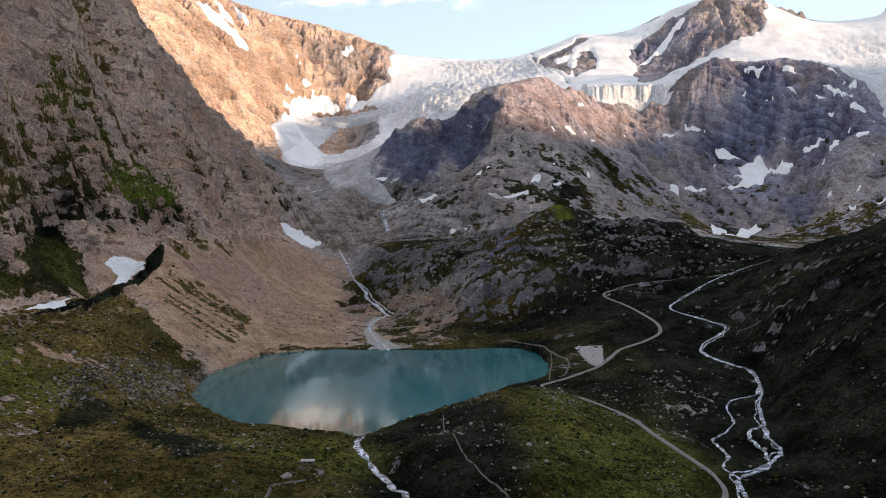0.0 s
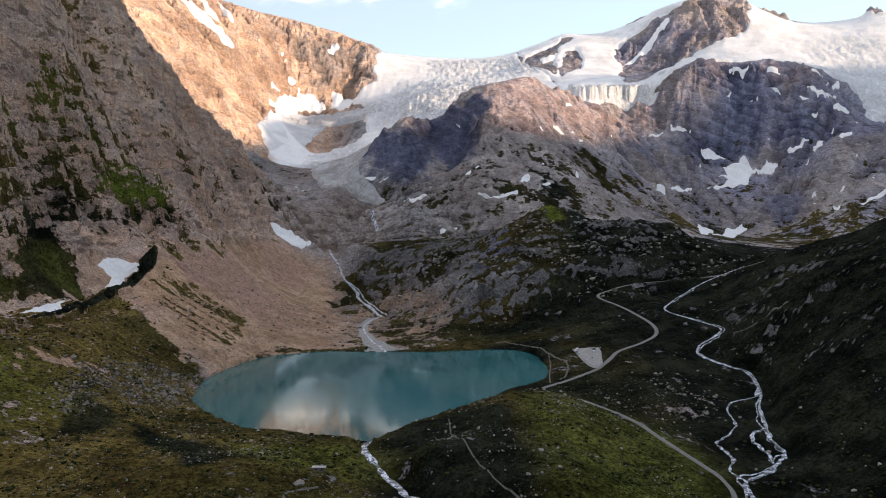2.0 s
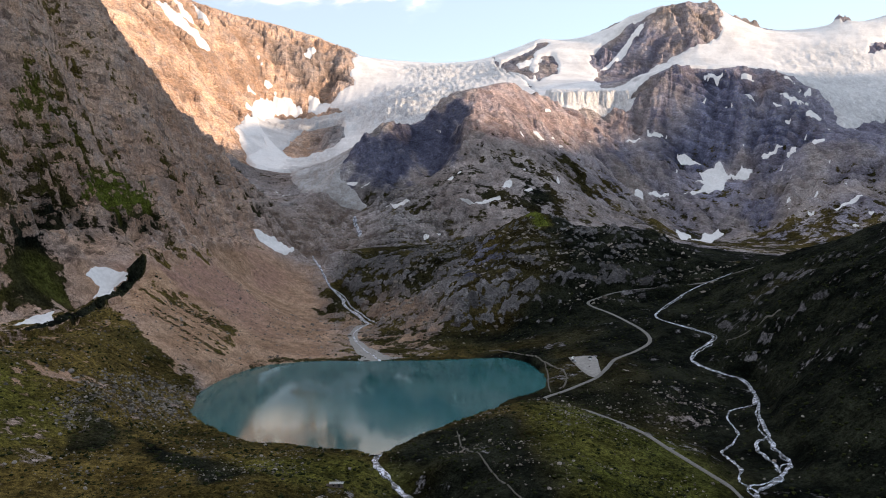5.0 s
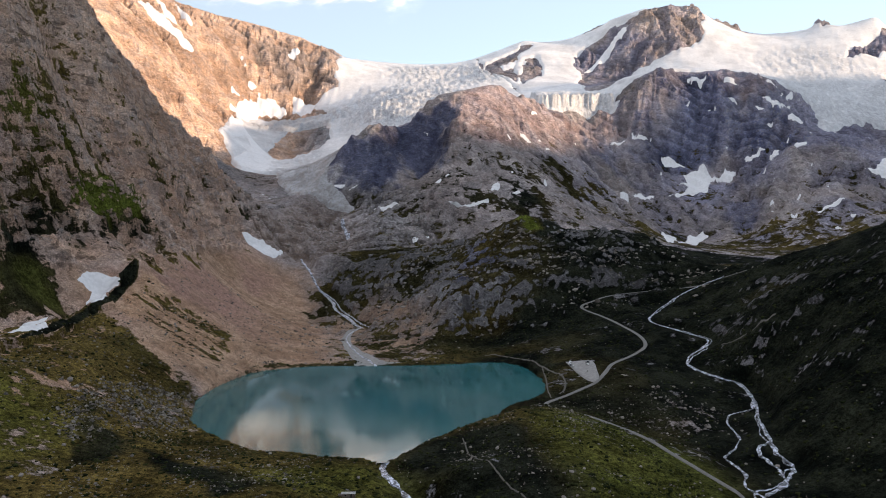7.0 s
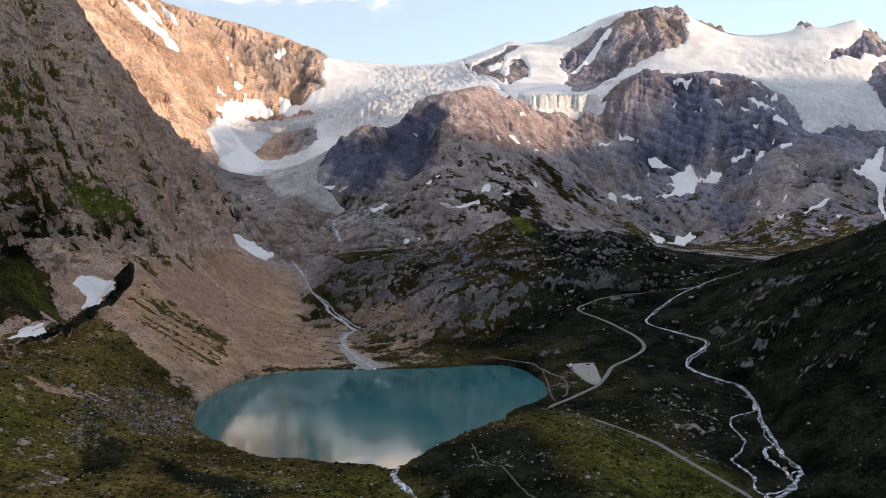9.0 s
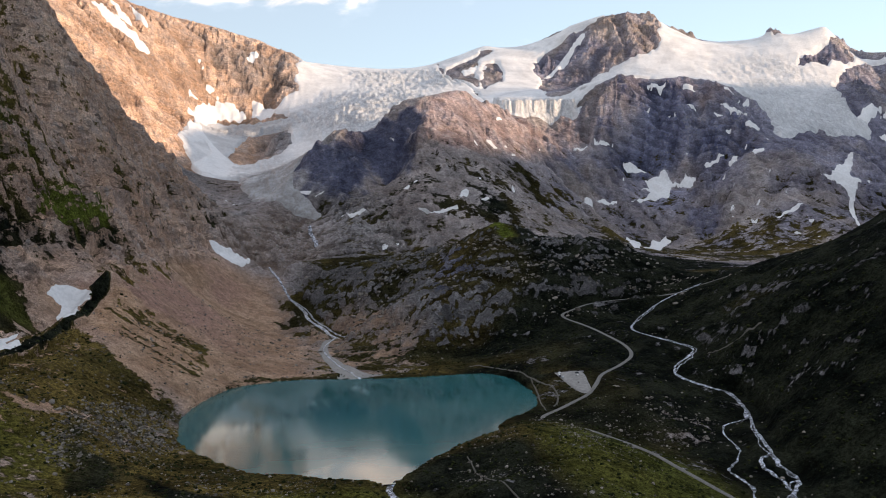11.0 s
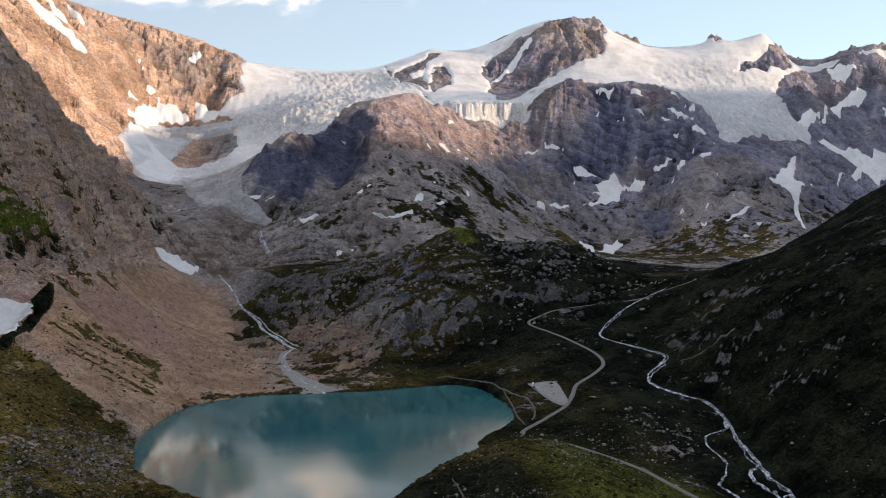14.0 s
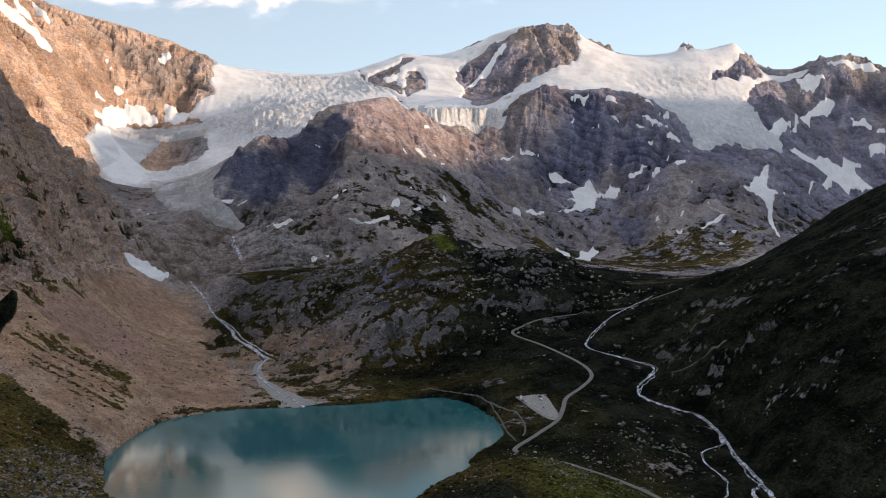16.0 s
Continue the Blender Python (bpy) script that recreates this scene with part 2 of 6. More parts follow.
FAR = {
    # the dome in the middle, dark to one side and red on top
    "dome_crest": [(-171, 1900, 285), (-112, 1960, 346), (-28, 2020, 399), (107, 2110, 474), (168, 2115, 503), (285, 2200, 535), (384, 2330, 518), (523, 2440, 482), (744, 2540, 465)],
    "dome_face": [(426, 2143, 369), (223, 1741, 233), (90, 1676, 194), (593, 2323, 330), (17, 1990, 319), (58, 2130, 428), (656, 2226, 223), (330, 1980, 330), (500, 2050, 255), (380, 1760, 180)],
    "dome_rib": [(158, 2060, 462), (140, 1960, 390), (118, 1880, 322), (88, 1800, 260)],
    "dome_hollow": [(85, 1955, 305), (60, 1890, 262)],
    "dome_back": [(-60, 2250, 400), (60, 2340, 440), (220, 2460, 470), (380, 2540, 500)],
    # the ice basin, its tongue and the ice cliff
    "tongue": [(-131, 1780, 180), (-198, 1950, 228), (-254, 1950, 230), (-292, 2250, 293), (-371, 2350, 318), (-330, 2480, 350), (-200, 2420, 350)],
    "ice_basin": [(-314, 2714, 455), (-391, 2717, 455), (-474, 2856, 495), (-293, 2676, 420), (-217, 2669, 470), (-163, 2640, 450), (-35, 2694, 548), (-117, 2750, 520), (46, 3000, 655),
                  (-537, 2900, 528), (-519, 3050, 634), (-307, 3100, 641), (286, 3300, 742)],
    "ice_cliff": [(499, 2900, 632), (619, 2700, 590), (749, 2640, 540), (506, 3200, 750), (559, 2520, 492), (535, 2492, 500), (484, 3093, 700), (800, 3100, 690), (650, 2560, 478)],
    "saddle": [(-220, 3300, 848), (-190, 3450, 872), (-99, 3700, 910), (34, 3900, 936), (228, 3900, 917), (339, 3900, 918)],
    # the sunlit wall and its skyline
    "lit_wall_sky": [(-1300, 3200, 1330), (-1110, 3300, 1223), (-941, 3350, 1104), (-705, 3350, 1030), (-513, 3330, 972), (-369, 3300, 902), (-263, 3290, 872)],
    "lit_wall": [(-672, 2767, 749), (-682, 2511, 632), (-629, 2646, 550), (-261, 3100, 672), (-800, 2500, 760), (-900, 2800, 930), (-620, 3050, 810), (-560, 2250, 380), (-700, 2100, 520), (-850, 1900, 700), (-620, 1950, 400)],
    # the highest peak and the summits beside it
    "peak_sky": [(366, 3900, 922), (500, 3850, 968), (668, 3800, 1023), (781, 3750, 1003), (862, 3750, 1012), (1026, 3720, 1067), (1062, 3700, 1093), (1255, 3700, 1158), (1378, 3700, 1174), (1458, 3700, 1162),
                 (1489, 3650, 1122), (1584, 3650, 1078), (1673, 3600, 1018), (1709, 3600, 1009), (1862, 3600, 1012), (1960, 3520, 1020)],
    "horns": [(2004, 3500, 1050), (2049, 3500, 1018), (2200, 3400, 1038), (2295, 3300, 880), (2410, 3350, 870), (2509, 3200, 934), (2620, 3150, 939), (2780, 3100, 885), (3000, 3000, 820)],
    "peak_face": [(701, 3535, 908), (978, 3489, 880), (1123, 3575, 1060), (1436, 3509, 1050), (978, 3250, 740), (1300, 3200, 800), (1600, 3300, 870), (1834, 2674, 660), (1590, 2900, 625), (2054, 3000, 673),
                  (2292, 3050, 661), (1200, 2900, 700)],
    # the rugged shoulder under the peak and the slopes below it
    "shoulder_crest": [(759, 2560, 522), (843, 2590, 608), (923, 2608, 654), (985, 2600, 612), (1055, 2582, 626), (1198, 2620, 646), (1280, 2560, 604), (1335, 2480, 515), (1350, 2420, 440)],
    "shoulder_face": [(1240, 2463, 537), (1005, 2431, 427), (1106, 2328, 394), (1145, 2164, 330), (1015, 2311, 278), (908, 2434, 336), (1042, 2022, 193), (1125, 1905, 190), (834, 2200, 190)],
    "far_slopes": [(1393, 2250, 379), (1383, 2050, 262), (1400, 1930, 150), (1797, 2500, 467), (1777, 2800, 600), (2214, 2700, 384), (2295, 2600, 267), (2586, 2900, 644), (1595, 2300, 350), (1500, 1980, 160),
                   (1720, 2000, 126), (1900, 2250, 250)],
    # the massif on the evening side, and what lies round about
    "evening_massif": [(3000, 2300, 780), (2600, 1900, 800), (2450, 1600, 625), (2370, 1450, 500), (2260, 1120, 468), (2200, 800, 458), (2130, 600, 530), (2080, 480, 600), (1900, 100, 840), (1700, -500, 900), (1500, -1100, 850)],
    "massif_back": [(3000, 450, 380), (3150, 900, 350), (3000, 1350, 400), (2800, 50, 480), (3500, 1500, 400), (4000, 500, 380)],
    "evening_slopes": [(1500, 1150, 420), (1300, 500, 420), (1100, -200, 380), (900, -800, 300), (2200, 1850, 300)],
    "behind": [(0, 0, 10), (0, -500, -60), (-300, -300, 60), (400, -600, 0), (-600, -1500, 300), (0, -2600, 800), (1500, -2500, 700), (-1500, -1500, 900), (-1200, 0, 800), (-1100, 900, 900), (-1500, 1800, 1100),
               (-2200, 2500, 1300), (-2800, 0, 1200), (0, -4500, 900), (4600, 0, 480), (-4500, 0, 900), (3200, 3300, 800), (1500, 4500, 1000), (-1500, 4400, 1000), (300, 4600, 850), (100, 150, -20), (-250, 150, 30)],
}


class Relief:
    """A sheet stretched smoothly over the lines of the land."""

    def __init__(self, lines, soft=14.0):
        self.soft = soft
        centres = np.array(sorted({tuple(map(float, p)) for line in lines for p in line}))
        self.c, z = centres[:, :2], centres[:, 2]
        n = len(z)
        a = np.zeros((n + 3, n + 3))
        a[:n, :n] = self.kernel(self.c[:, :1] - self.c[:, 0], self.c[:, 1:] - self.c[:, 1]) + 0.6 * np.eye(n)
        a[:n, n:] = np.column_stack([np.ones(n), self.c])
        a[n:, :n] = a[:n, n:].T
        self.w = np.linalg.solve(a, np.concatenate([z, [0, 0, 0]]))

    def kernel(self, dx, dy):
        return -np.sqrt(dx * dx + dy * dy + self.soft ** 2)

    def __call__(self, x, y):
        out = self.w[-3] + self.w[-2] * x + self.w[-1] * y
        for (cx, cy), w in zip(self.c, self.w):
            out = out + w * self.kernel(x - cx, y - cy)
        return out


def densified(line, reach):
    """A line with further places put in wherever two lie more than reach apart."""
    out = [line[0]]
    for p, q in zip(line, line[1:]):
        n = max(1, int(np.hypot(q[0] - p[0], q[1] - p[1]) / reach))
        out += [tuple(p[k] + (q[k] - p[k]) * i / n for k in range(3)) for i in range(1, n + 1)]
    return out


CREASED = {"shoulder_edge", "dome_rib", "moraine_crest", "moraine_hollow", "middle_hill_crest", "dark_ridge_crest", "stream_bed", "outlet_stream", "dome_crest", "lit_wall_sky", "peak_sky", "shoulder_crest",
           "evening_massif", "saddle"}
SHORE_LINE = smooth_line(SHORE + SHORE[:1], 4)[:-1]
relief = Relief([densified(v, 60 if k in LAND else 130) if k in CREASED else v for k, v in {**LAND, **FAR}.items()]
                + [[(x, y, 0.5) for x, y in SHORE], [(-60, 650, -8), (-120, 720, -10), (-20, 740, -8), (-90, 560, -5)]])

# ---- where the glaciers lie, and the rocks that stand out of them ----
ICE_FIELDS = {
    "glacier": [(-205, 3284), (-190, 3450), (-99, 3720), (34, 3960), (228, 3960), (340, 3960), (430, 3700), (411, 3358), (480, 3060), (470, 2800), (440, 2600), (300, 2500), (200, 2420), (90, 2320), (-20, 2230), (-100, 2120),
                (-165, 2010), (-168, 1860), (-119, 1812), (-97, 1772), (-117, 1755), (-184, 1800), (-235, 1851), (-300, 2045), (-339, 2264), (-384, 2249), (-435, 2233), (-466, 2306), (-489, 2349), (-513, 2414), (-539, 2506), (-537, 2676), (-524, 2929), (-480, 2972),
                (-421, 2957), (-290, 2912), (-223, 2916), (-288, 3011), (-265, 3077), (-191, 3097), (-213, 3174)],
    "peak_snowfield": [(340, 3960), (500, 3920), (670, 3860), (860, 3810), (1060, 3770), (1280, 3760), (1240, 3660), (1120, 3610), (860, 3340), (800, 2900), (850, 2720), (770, 2660), (750, 2565), (700, 2600), (620, 2580), (540, 2560),
                       (470, 2590), (470, 2800), (480, 3060), (411, 3358), (430, 3700)],
    "east_glacier": [(770, 2700), (880, 2660), (1000, 2660), (1060, 2640), (1200, 2660), (1300, 2580), (1364, 2500), (1360, 2440), (1335, 2350), (1443, 2400), (1537, 2448), (1600, 2410), (1708, 2421), (1750, 2500), (1730, 2560),
                     (1740, 2661), (1960, 3000), (2107, 3140), (2230, 3210), (2340, 3230), (2460, 3200), (2420, 3350), (2310, 3310), (2210, 3440), (2100, 3520), (1960, 3590), (1860, 3660), (1700, 3660), (1560, 3700), (1450, 3600),
                     (1400, 3450), (1300, 3340), (1130, 3300), (1000, 3250), (830, 2850)],
}
BARE_ROCKS = [
    [(-391, 2541), (-365, 2680), (-306, 2790), (-223, 2780), (-205, 2616), (-238, 2557), (-288, 2511), (-347, 2480)],
    [(848, 3500), (941, 3598), (1012, 3607), (1081, 3604), (1109, 3579), (1087, 3542), (1019, 3503), (907, 3400), (834, 3325), (815, 3391)],
    [(750, 3089), (842, 3327), (941, 3420), (1044, 3490), (1115, 3520), (1180, 3580), (1250, 3680), (1300, 3780), (1440, 3780), (1480, 3600), (1420, 3480), (1403, 3410), (1371, 3370), (1292, 3342), (1193, 3359), (1130, 3331),
     (1041, 3301), (830, 2800), (763, 2740), (701, 2760)],
    [(417, 3408), (472, 3515), (553, 3601), (607, 3649), (650, 3740), (700, 3700), (598, 3565), (544, 3420), (531, 3174), (503, 3093), (475, 3187)],
    [(526, 3174), (623, 3497), (664, 3507), (672, 3400), (641, 3266), (570, 3137), (523, 3059)],
    [(1920, 3179), (1978, 3238), (2068, 3268), (2150, 3306), (2229, 3358), (2276, 3363), (2224, 3231), (2162, 3203), (2114, 3235), (2055, 3189), (2018, 3215), (1943, 3164)],
    [(1960, 3530), (1985, 3460), (2060, 3460), (2060, 3540)],
    [(1480, 3700), (1560, 3620), (1640, 3590), (1720, 3640), (1600, 3700)],
]


def signed_distance(x, y, outline):
    """Metres inside an outline (minus: outside), with a ragged edge."""
    d, _ = line_distance(x, y, outline, True)
    return np.where(inside(x, y, outline), d, -d)


def ice_cover(x, y):
    """Metres inside the edge of each glacier, and of all of them."""
    ragged = 16 * fbm(x / 70, y / 70, 4, 131) + 8 * fbm(x / 22, y / 22, 3, 137)
    near = (y > 1650) & (np.abs(x) < 3000)
    fields = {}
    holes = np.full(x.shape, -999.0)
    for rock in BARE_ROCKS:
        holes[near] = np.maximum(holes[near], signed_distance(x[near], y[near], rock))
    for name, outline in ICE_FIELDS.items():
        d = np.full(x.shape, -999.0)
        d[near] = signed_distance(x[near], y[near], outline)
        fields[name] = np.minimum(d, -holes) + ragged
    return fields
NTURN = 1000

# ---- materials ----
class Shader:
    """A node material with the few nodes that the place needs."""

    def __init__(self, name):
        self.m = bpy.data.materials.new(name)
        self.m.use_nodes = True
        self.n, self.l = self.m.node_tree.nodes, self.m.node_tree.links
        self.bsdf = self.n["Principled BSDF"]
        self.where = self.n.new("ShaderNodeNewGeometry").outputs["Position"]

    def put(self, socket, value):
        if hasattr(value, "is_linked"):
            self.l.new(value, socket)
        elif isinstance(value, tuple) and len(value) == 3 and socket.type == "RGBA":
            socket.default_value = (*value, 1)
        else:
            socket.default_value = value

    def noise(self, size, detail=4.0, rough=0.55, stretch=(1, 1, 1), turn=(0, 0, 0), warp=0.0):
        mapping = self.n.new("ShaderNodeMapping")
        mapping.inputs["Scale"].default_value = [s / size for s in stretch]
        mapping.inputs["Rotation"].default_value = [radians(a) for a in turn]
        self.l.new(self.where, mapping.inputs["Vector"])
        tex = self.n.new("ShaderNodeTexNoise")
        for key, value in (("Scale", 1.0), ("Detail", detail), ("Roughness", rough), ("Distortion", warp)):
            tex.inputs[key].default_value = value
        self.l.new(mapping.outputs["Vector"], tex.inputs["Vector"])
        return tex.outputs["Fac"]

    def patches(self, size, stretch=(1, 1, 1), wobble=0.0):
        """Blocks of a random shade, with crisp edges."""
        mapping = self.n.new("ShaderNodeMapping")
        mapping.inputs["Scale"].default_value = [s / size for s in stretch]
        self.l.new(self.where, mapping.inputs["Vector"])
        vector = mapping.outputs["Vector"]
        if wobble:
            tex = self.n.new("ShaderNodeTexNoise")
            tex.inputs["Scale"].default_value = 1.3
            tex.inputs["Detail"].default_value = 3
            self.l.new(vector, tex.inputs["Vector"])
            vector = self.mix(wobble, vector, tex.outputs["Color"], "ADD")
        tex = self.n.new("ShaderNodeTexVoronoi")
        self.l.new(vector, tex.inputs["Vector"])
        split = self.n.new("ShaderNodeSeparateColor")
        self.l.new(tex.outputs["Color"], split.inputs[0])
        return split.outputs[0]

    def seams(self, size, stretch, wobble):
        """Metres-wide distance to the joints between blocks of rock."""
        mapping = self.n.new("ShaderNodeMapping")
        mapping.inputs["Scale"].default_value = [s / size for s in stretch]
        mapping.inputs["Rotation"].default_value = (radians(12), radians(20), 0)
        self.l.new(self.where, mapping.inputs["Vector"])
        bend = self.n.new("ShaderNodeTexNoise")
        bend.inputs["Scale"].default_value, bend.inputs["Detail"].default_value = 1.7, 4
        self.l.new(mapping.outputs["Vector"], bend.inputs["Vector"])
        tex = self.n.new("ShaderNodeTexVoronoi")
        tex.feature = "DISTANCE_TO_EDGE"
        self.l.new(self.mix(wobble, mapping.outputs["Vector"], bend.outputs["Color"], "ADD"), tex.inputs["Vector"])
        return tex.outputs["Distance"]

    def veins(self, value, width, dark):
        """A factor that drops to dark along the lines where a noise passes its middle."""
        return self.ramp(self.math("ABSOLUTE", self.math("SUBTRACT", value, 0.5)), 0.0, width, dark, 1.0)

    def dim(self, colour, factor):
        c = self.n.new("ShaderNodeCombineColor")
        for k in range(3):
            self.l.new(factor, c.inputs[k])
        return self.mix(1.0, colour, c.outputs["Color"], "MULTIPLY")

    def attribute(self, name):
        a = self.n.new("ShaderNodeAttribute")
        a.attribute_name = name
        return a.outputs["Fac"]

    def ramp(self, value, a, b, low=0.0, high=1.0):
        r = self.n.new("ShaderNodeMapRange")
        r.interpolation_type = "SMOOTHSTEP"
        for key, v in (("Value", value), ("From Min", a), ("From Max", b), ("To Min", low), ("To Max", high)):
            self.put(r.inputs[key], v)
        return r.outputs["Result"]

    def math(self, op, a, b=0.0):
        r = self.n.new("ShaderNodeMath")
        r.operation = op
        self.put(r.inputs[0], a)
        self.put(r.inputs[1], b)
        return r.outputs[0]

    def mix(self, fac, a, b, blend="MIX"):
        r = self.n.new("ShaderNodeMixRGB")
        r.blend_type = blend
        for key, v in (("Fac", fac), ("Color1", a), ("Color2", b)):
            self.put(r.inputs[key], v)
        return r.outputs["Color"]

    def tint(self, colour, dark, light, value):
        """colour times a factor that runs from dark to light with value."""
        f = self.ramp(value, 0.36, 0.64, dark, light)
        c = self.n.new("ShaderNodeCombineColor")
        for k in range(3):
            self.l.new(f, c.inputs[k])
        return self.mix(1.0, colour, c.outputs["Color"], "MULTIPLY")

    def relief(self, *layers):
        """Bumps: (height, metres, strength) one over another."""
        last = None
        for height, metres, strength in layers:
            b = self.n.new("ShaderNodeBump")
            b.inputs["Distance"].default_value = metres
            self.put(b.inputs["Strength"], strength)
            self.l.new(height, b.inputs["Height"])
            if last:
                self.l.new(last, b.inputs["Normal"])
            last = b.outputs["Normal"]
        self.l.new(last, self.bsdf.inputs["Normal"])

    def done(self, colour, rough=0.9, **more):
        self.put(self.bsdf.inputs["Base Color"], colour)
        self.put(self.bsdf.inputs["Roughness"], rough)
        for key, value in more.items():
            self.put(self.bsdf.inputs[key.replace("_", " ")], value)
        return self.m


def land_material():
    """Alpine ground: rock, scree and plants, by the share of each that the ground carries."""
    s = Shader("alpine_ground")
    big, mid, small, tiny = s.noise(170, 5), s.noise(38, 6, 0.62), s.noise(8, 5, 0.65), s.noise(2.6, 4, 0.65)
    bands = s.mix(s.attribute("side"), s.noise(30, 7, 0.66, (1.0, 0.24, 0.34), (0, 0, 0), 0.6), s.noise(26, 7, 0.66, (0.6, 0.4, 1.0), (10, 0, 0), 0.7))
    shades = s.mix(0.5, bands, big)
    streak = s.mix(s.attribute("side"), s.noise(15, 8, 0.7, (0.45, 0.35, 1.0), (0, 24, 0), 0.9), s.noise(12, 8, 0.7, (0.5, 0.42, 1.0), (20, 0, 0), 0.9))
    rock = s.mix(s.ramp(shades, 0.40, 0.60), (0.168, 0.160, 0.166), (0.290, 0.279, 0.288))
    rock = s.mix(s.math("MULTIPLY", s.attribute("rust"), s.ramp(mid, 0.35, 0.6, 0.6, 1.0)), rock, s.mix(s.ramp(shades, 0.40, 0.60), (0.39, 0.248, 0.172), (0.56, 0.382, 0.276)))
    # bluish rock colour, which also carries shade of far faces and distance haze
    rock = s.mix(s.attribute("slate_shade_haze"), rock, s.mix(s.ramp(shades, 0.40, 0.60), (0.100, 0.107, 0.180), (0.205, 0.214, 0.312)))
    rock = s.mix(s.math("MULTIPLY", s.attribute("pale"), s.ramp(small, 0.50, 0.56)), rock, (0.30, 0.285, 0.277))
    pockets = s.noise(19, 6, 0.62, (0.8, 0.6, 1.25), (12, 8, 0), 0.8)
    grit = s.patches(2.4, (1, 1, 1), 0.3)
    # blocks of rock with dark joints, coarser on the far mountains
    coarse, fine = s.patches(17, (0.8, 0.7, 1.2), 0.9), s.patches(7, (0.9, 0.8, 1.2), 0.8)
    joints, clefts = s.seams(24, (0.6, 0.5, 1.0), 0.9), s.seams(9, (0.7, 0.6, 1.0), 0.9)
    plain_rock = s.dim(s.dim(s.tint(s.tint(rock, 0.84, 1.16, streak), 0.85, 1.15, big), s.ramp(coarse, 0.0, 1.0, 0.74, 1.28)), s.ramp(fine, 0.0, 1.0, 0.72, 1.30))
    plain_rock = s.dim(plain_rock, s.ramp(joints, 0.0, 0.07, 0.5, 1.0))
    rock = s.dim(s.dim(s.tint(rock, 0.80, 1.20, streak), s.ramp(fine, 0.0, 1.0, 0.74, 1.34)), s.ramp(grit, 0.0, 1.0, 0.72, 1.38))
    rock = s.dim(s.dim(rock, s.ramp(pockets, 0.40, 0.44, 0.5, 1.0)), s.ramp(clefts, 0.0, 0.07, 0.5, 1.0))
    # whole rock darkened by region, for dark stone and for painted shade
    rock = s.dim(s.mix(s.attribute("crisp"), plain_rock, rock), s.ramp(s.attribute("dark_rock_shade"), 0.0, 1.0, 1.0, 0.42))
    scree = s.mix(s.ramp(mid, 0.38, 0.62), (0.255, 0.162, 0.106), (0.370, 0.250, 0.172))
    scree = s.mix(s.math("MULTIPLY", s.ramp(big, 0.46, 0.6), s.attribute("rust")), scree, (0.30, 0.185, 0.145))
    scree = s.mix(s.attribute("loam"), scree, s.mix(s.ramp(mid, 0.38, 0.62), (0.36, 0.225, 0.142), (0.46, 0.305, 0.205)))
    scree = s.dim(s.tint(scree, 0.8, 1.2, small), s.ramp(grit, 0.0, 1.0, 0.6, 1.4))
    lush = s.mix(s.ramp(big, 0.4, 0.6), (0.041, 0.033, 0.0095), (0.089, 0.064, 0.019))
    lush = s.mix(s.attribute("green"), lush, (0.062, 0.074, 0.013))
    # near-black heath colour, low enough to hold the evening shade of ridge and knoll
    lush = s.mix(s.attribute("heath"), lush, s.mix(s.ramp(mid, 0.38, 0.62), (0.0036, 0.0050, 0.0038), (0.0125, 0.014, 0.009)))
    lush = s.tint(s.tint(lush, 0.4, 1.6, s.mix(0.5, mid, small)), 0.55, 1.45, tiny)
    lush = s.dim(lush, s.ramp(grit, 0.0, 1.0, 0.55, 1.45))
    ground = s.mix(s.attribute("scree"), rock, scree)
    cover = s.ramp(s.math("ADD", s.attribute("plants"), s.math("MULTIPLY", s.math("SUBTRACT", s.mix(0.8, mid, s.mix(s.attribute("crisp"), s.noise(10, 6, 0.7, (0.5, 0.45, 1.0), (0, 30, 0), 0.8), s.mix(0.5, streak, small))), 0.5), 2.9)), 0.42, 0.58)
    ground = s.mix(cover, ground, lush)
    s.relief((joints, 5.0, s.ramp(s.attribute("plants"), 0.2, 0.9, 0.6, 0.0)), (bands, 8.0, s.ramp(s.attribute("plants"), 0.2, 0.9, 0.7, 0.25)), (streak, 6.0, s.ramp(s.attribute("scree"), 0, 1, 0.8, 0.15)), (small, 2.4, 0.8), (tiny, 0.9, 0.8))
    return s.done(ground, 1.0, Specular_IOR_Level=0.02)


def snow_material(name="old_snow", dirt=0.35):
    s = Shader(name)
    mid, small = s.noise(40, 5, 0.6), s.noise(5, 4)
    c = s.mix(s.ramp(mid, 0.45, 0.75, 0.0, dirt), (0.68, 0.67, 0.67), (0.47, 0.45, 0.44))
    s.relief((mid, 2.5, 0.5), (small, 0.6, 0.5))
    return s.done(s.tint(c, 0.9, 1.05, small), 0.6, Specular_IOR_Level=0.3)


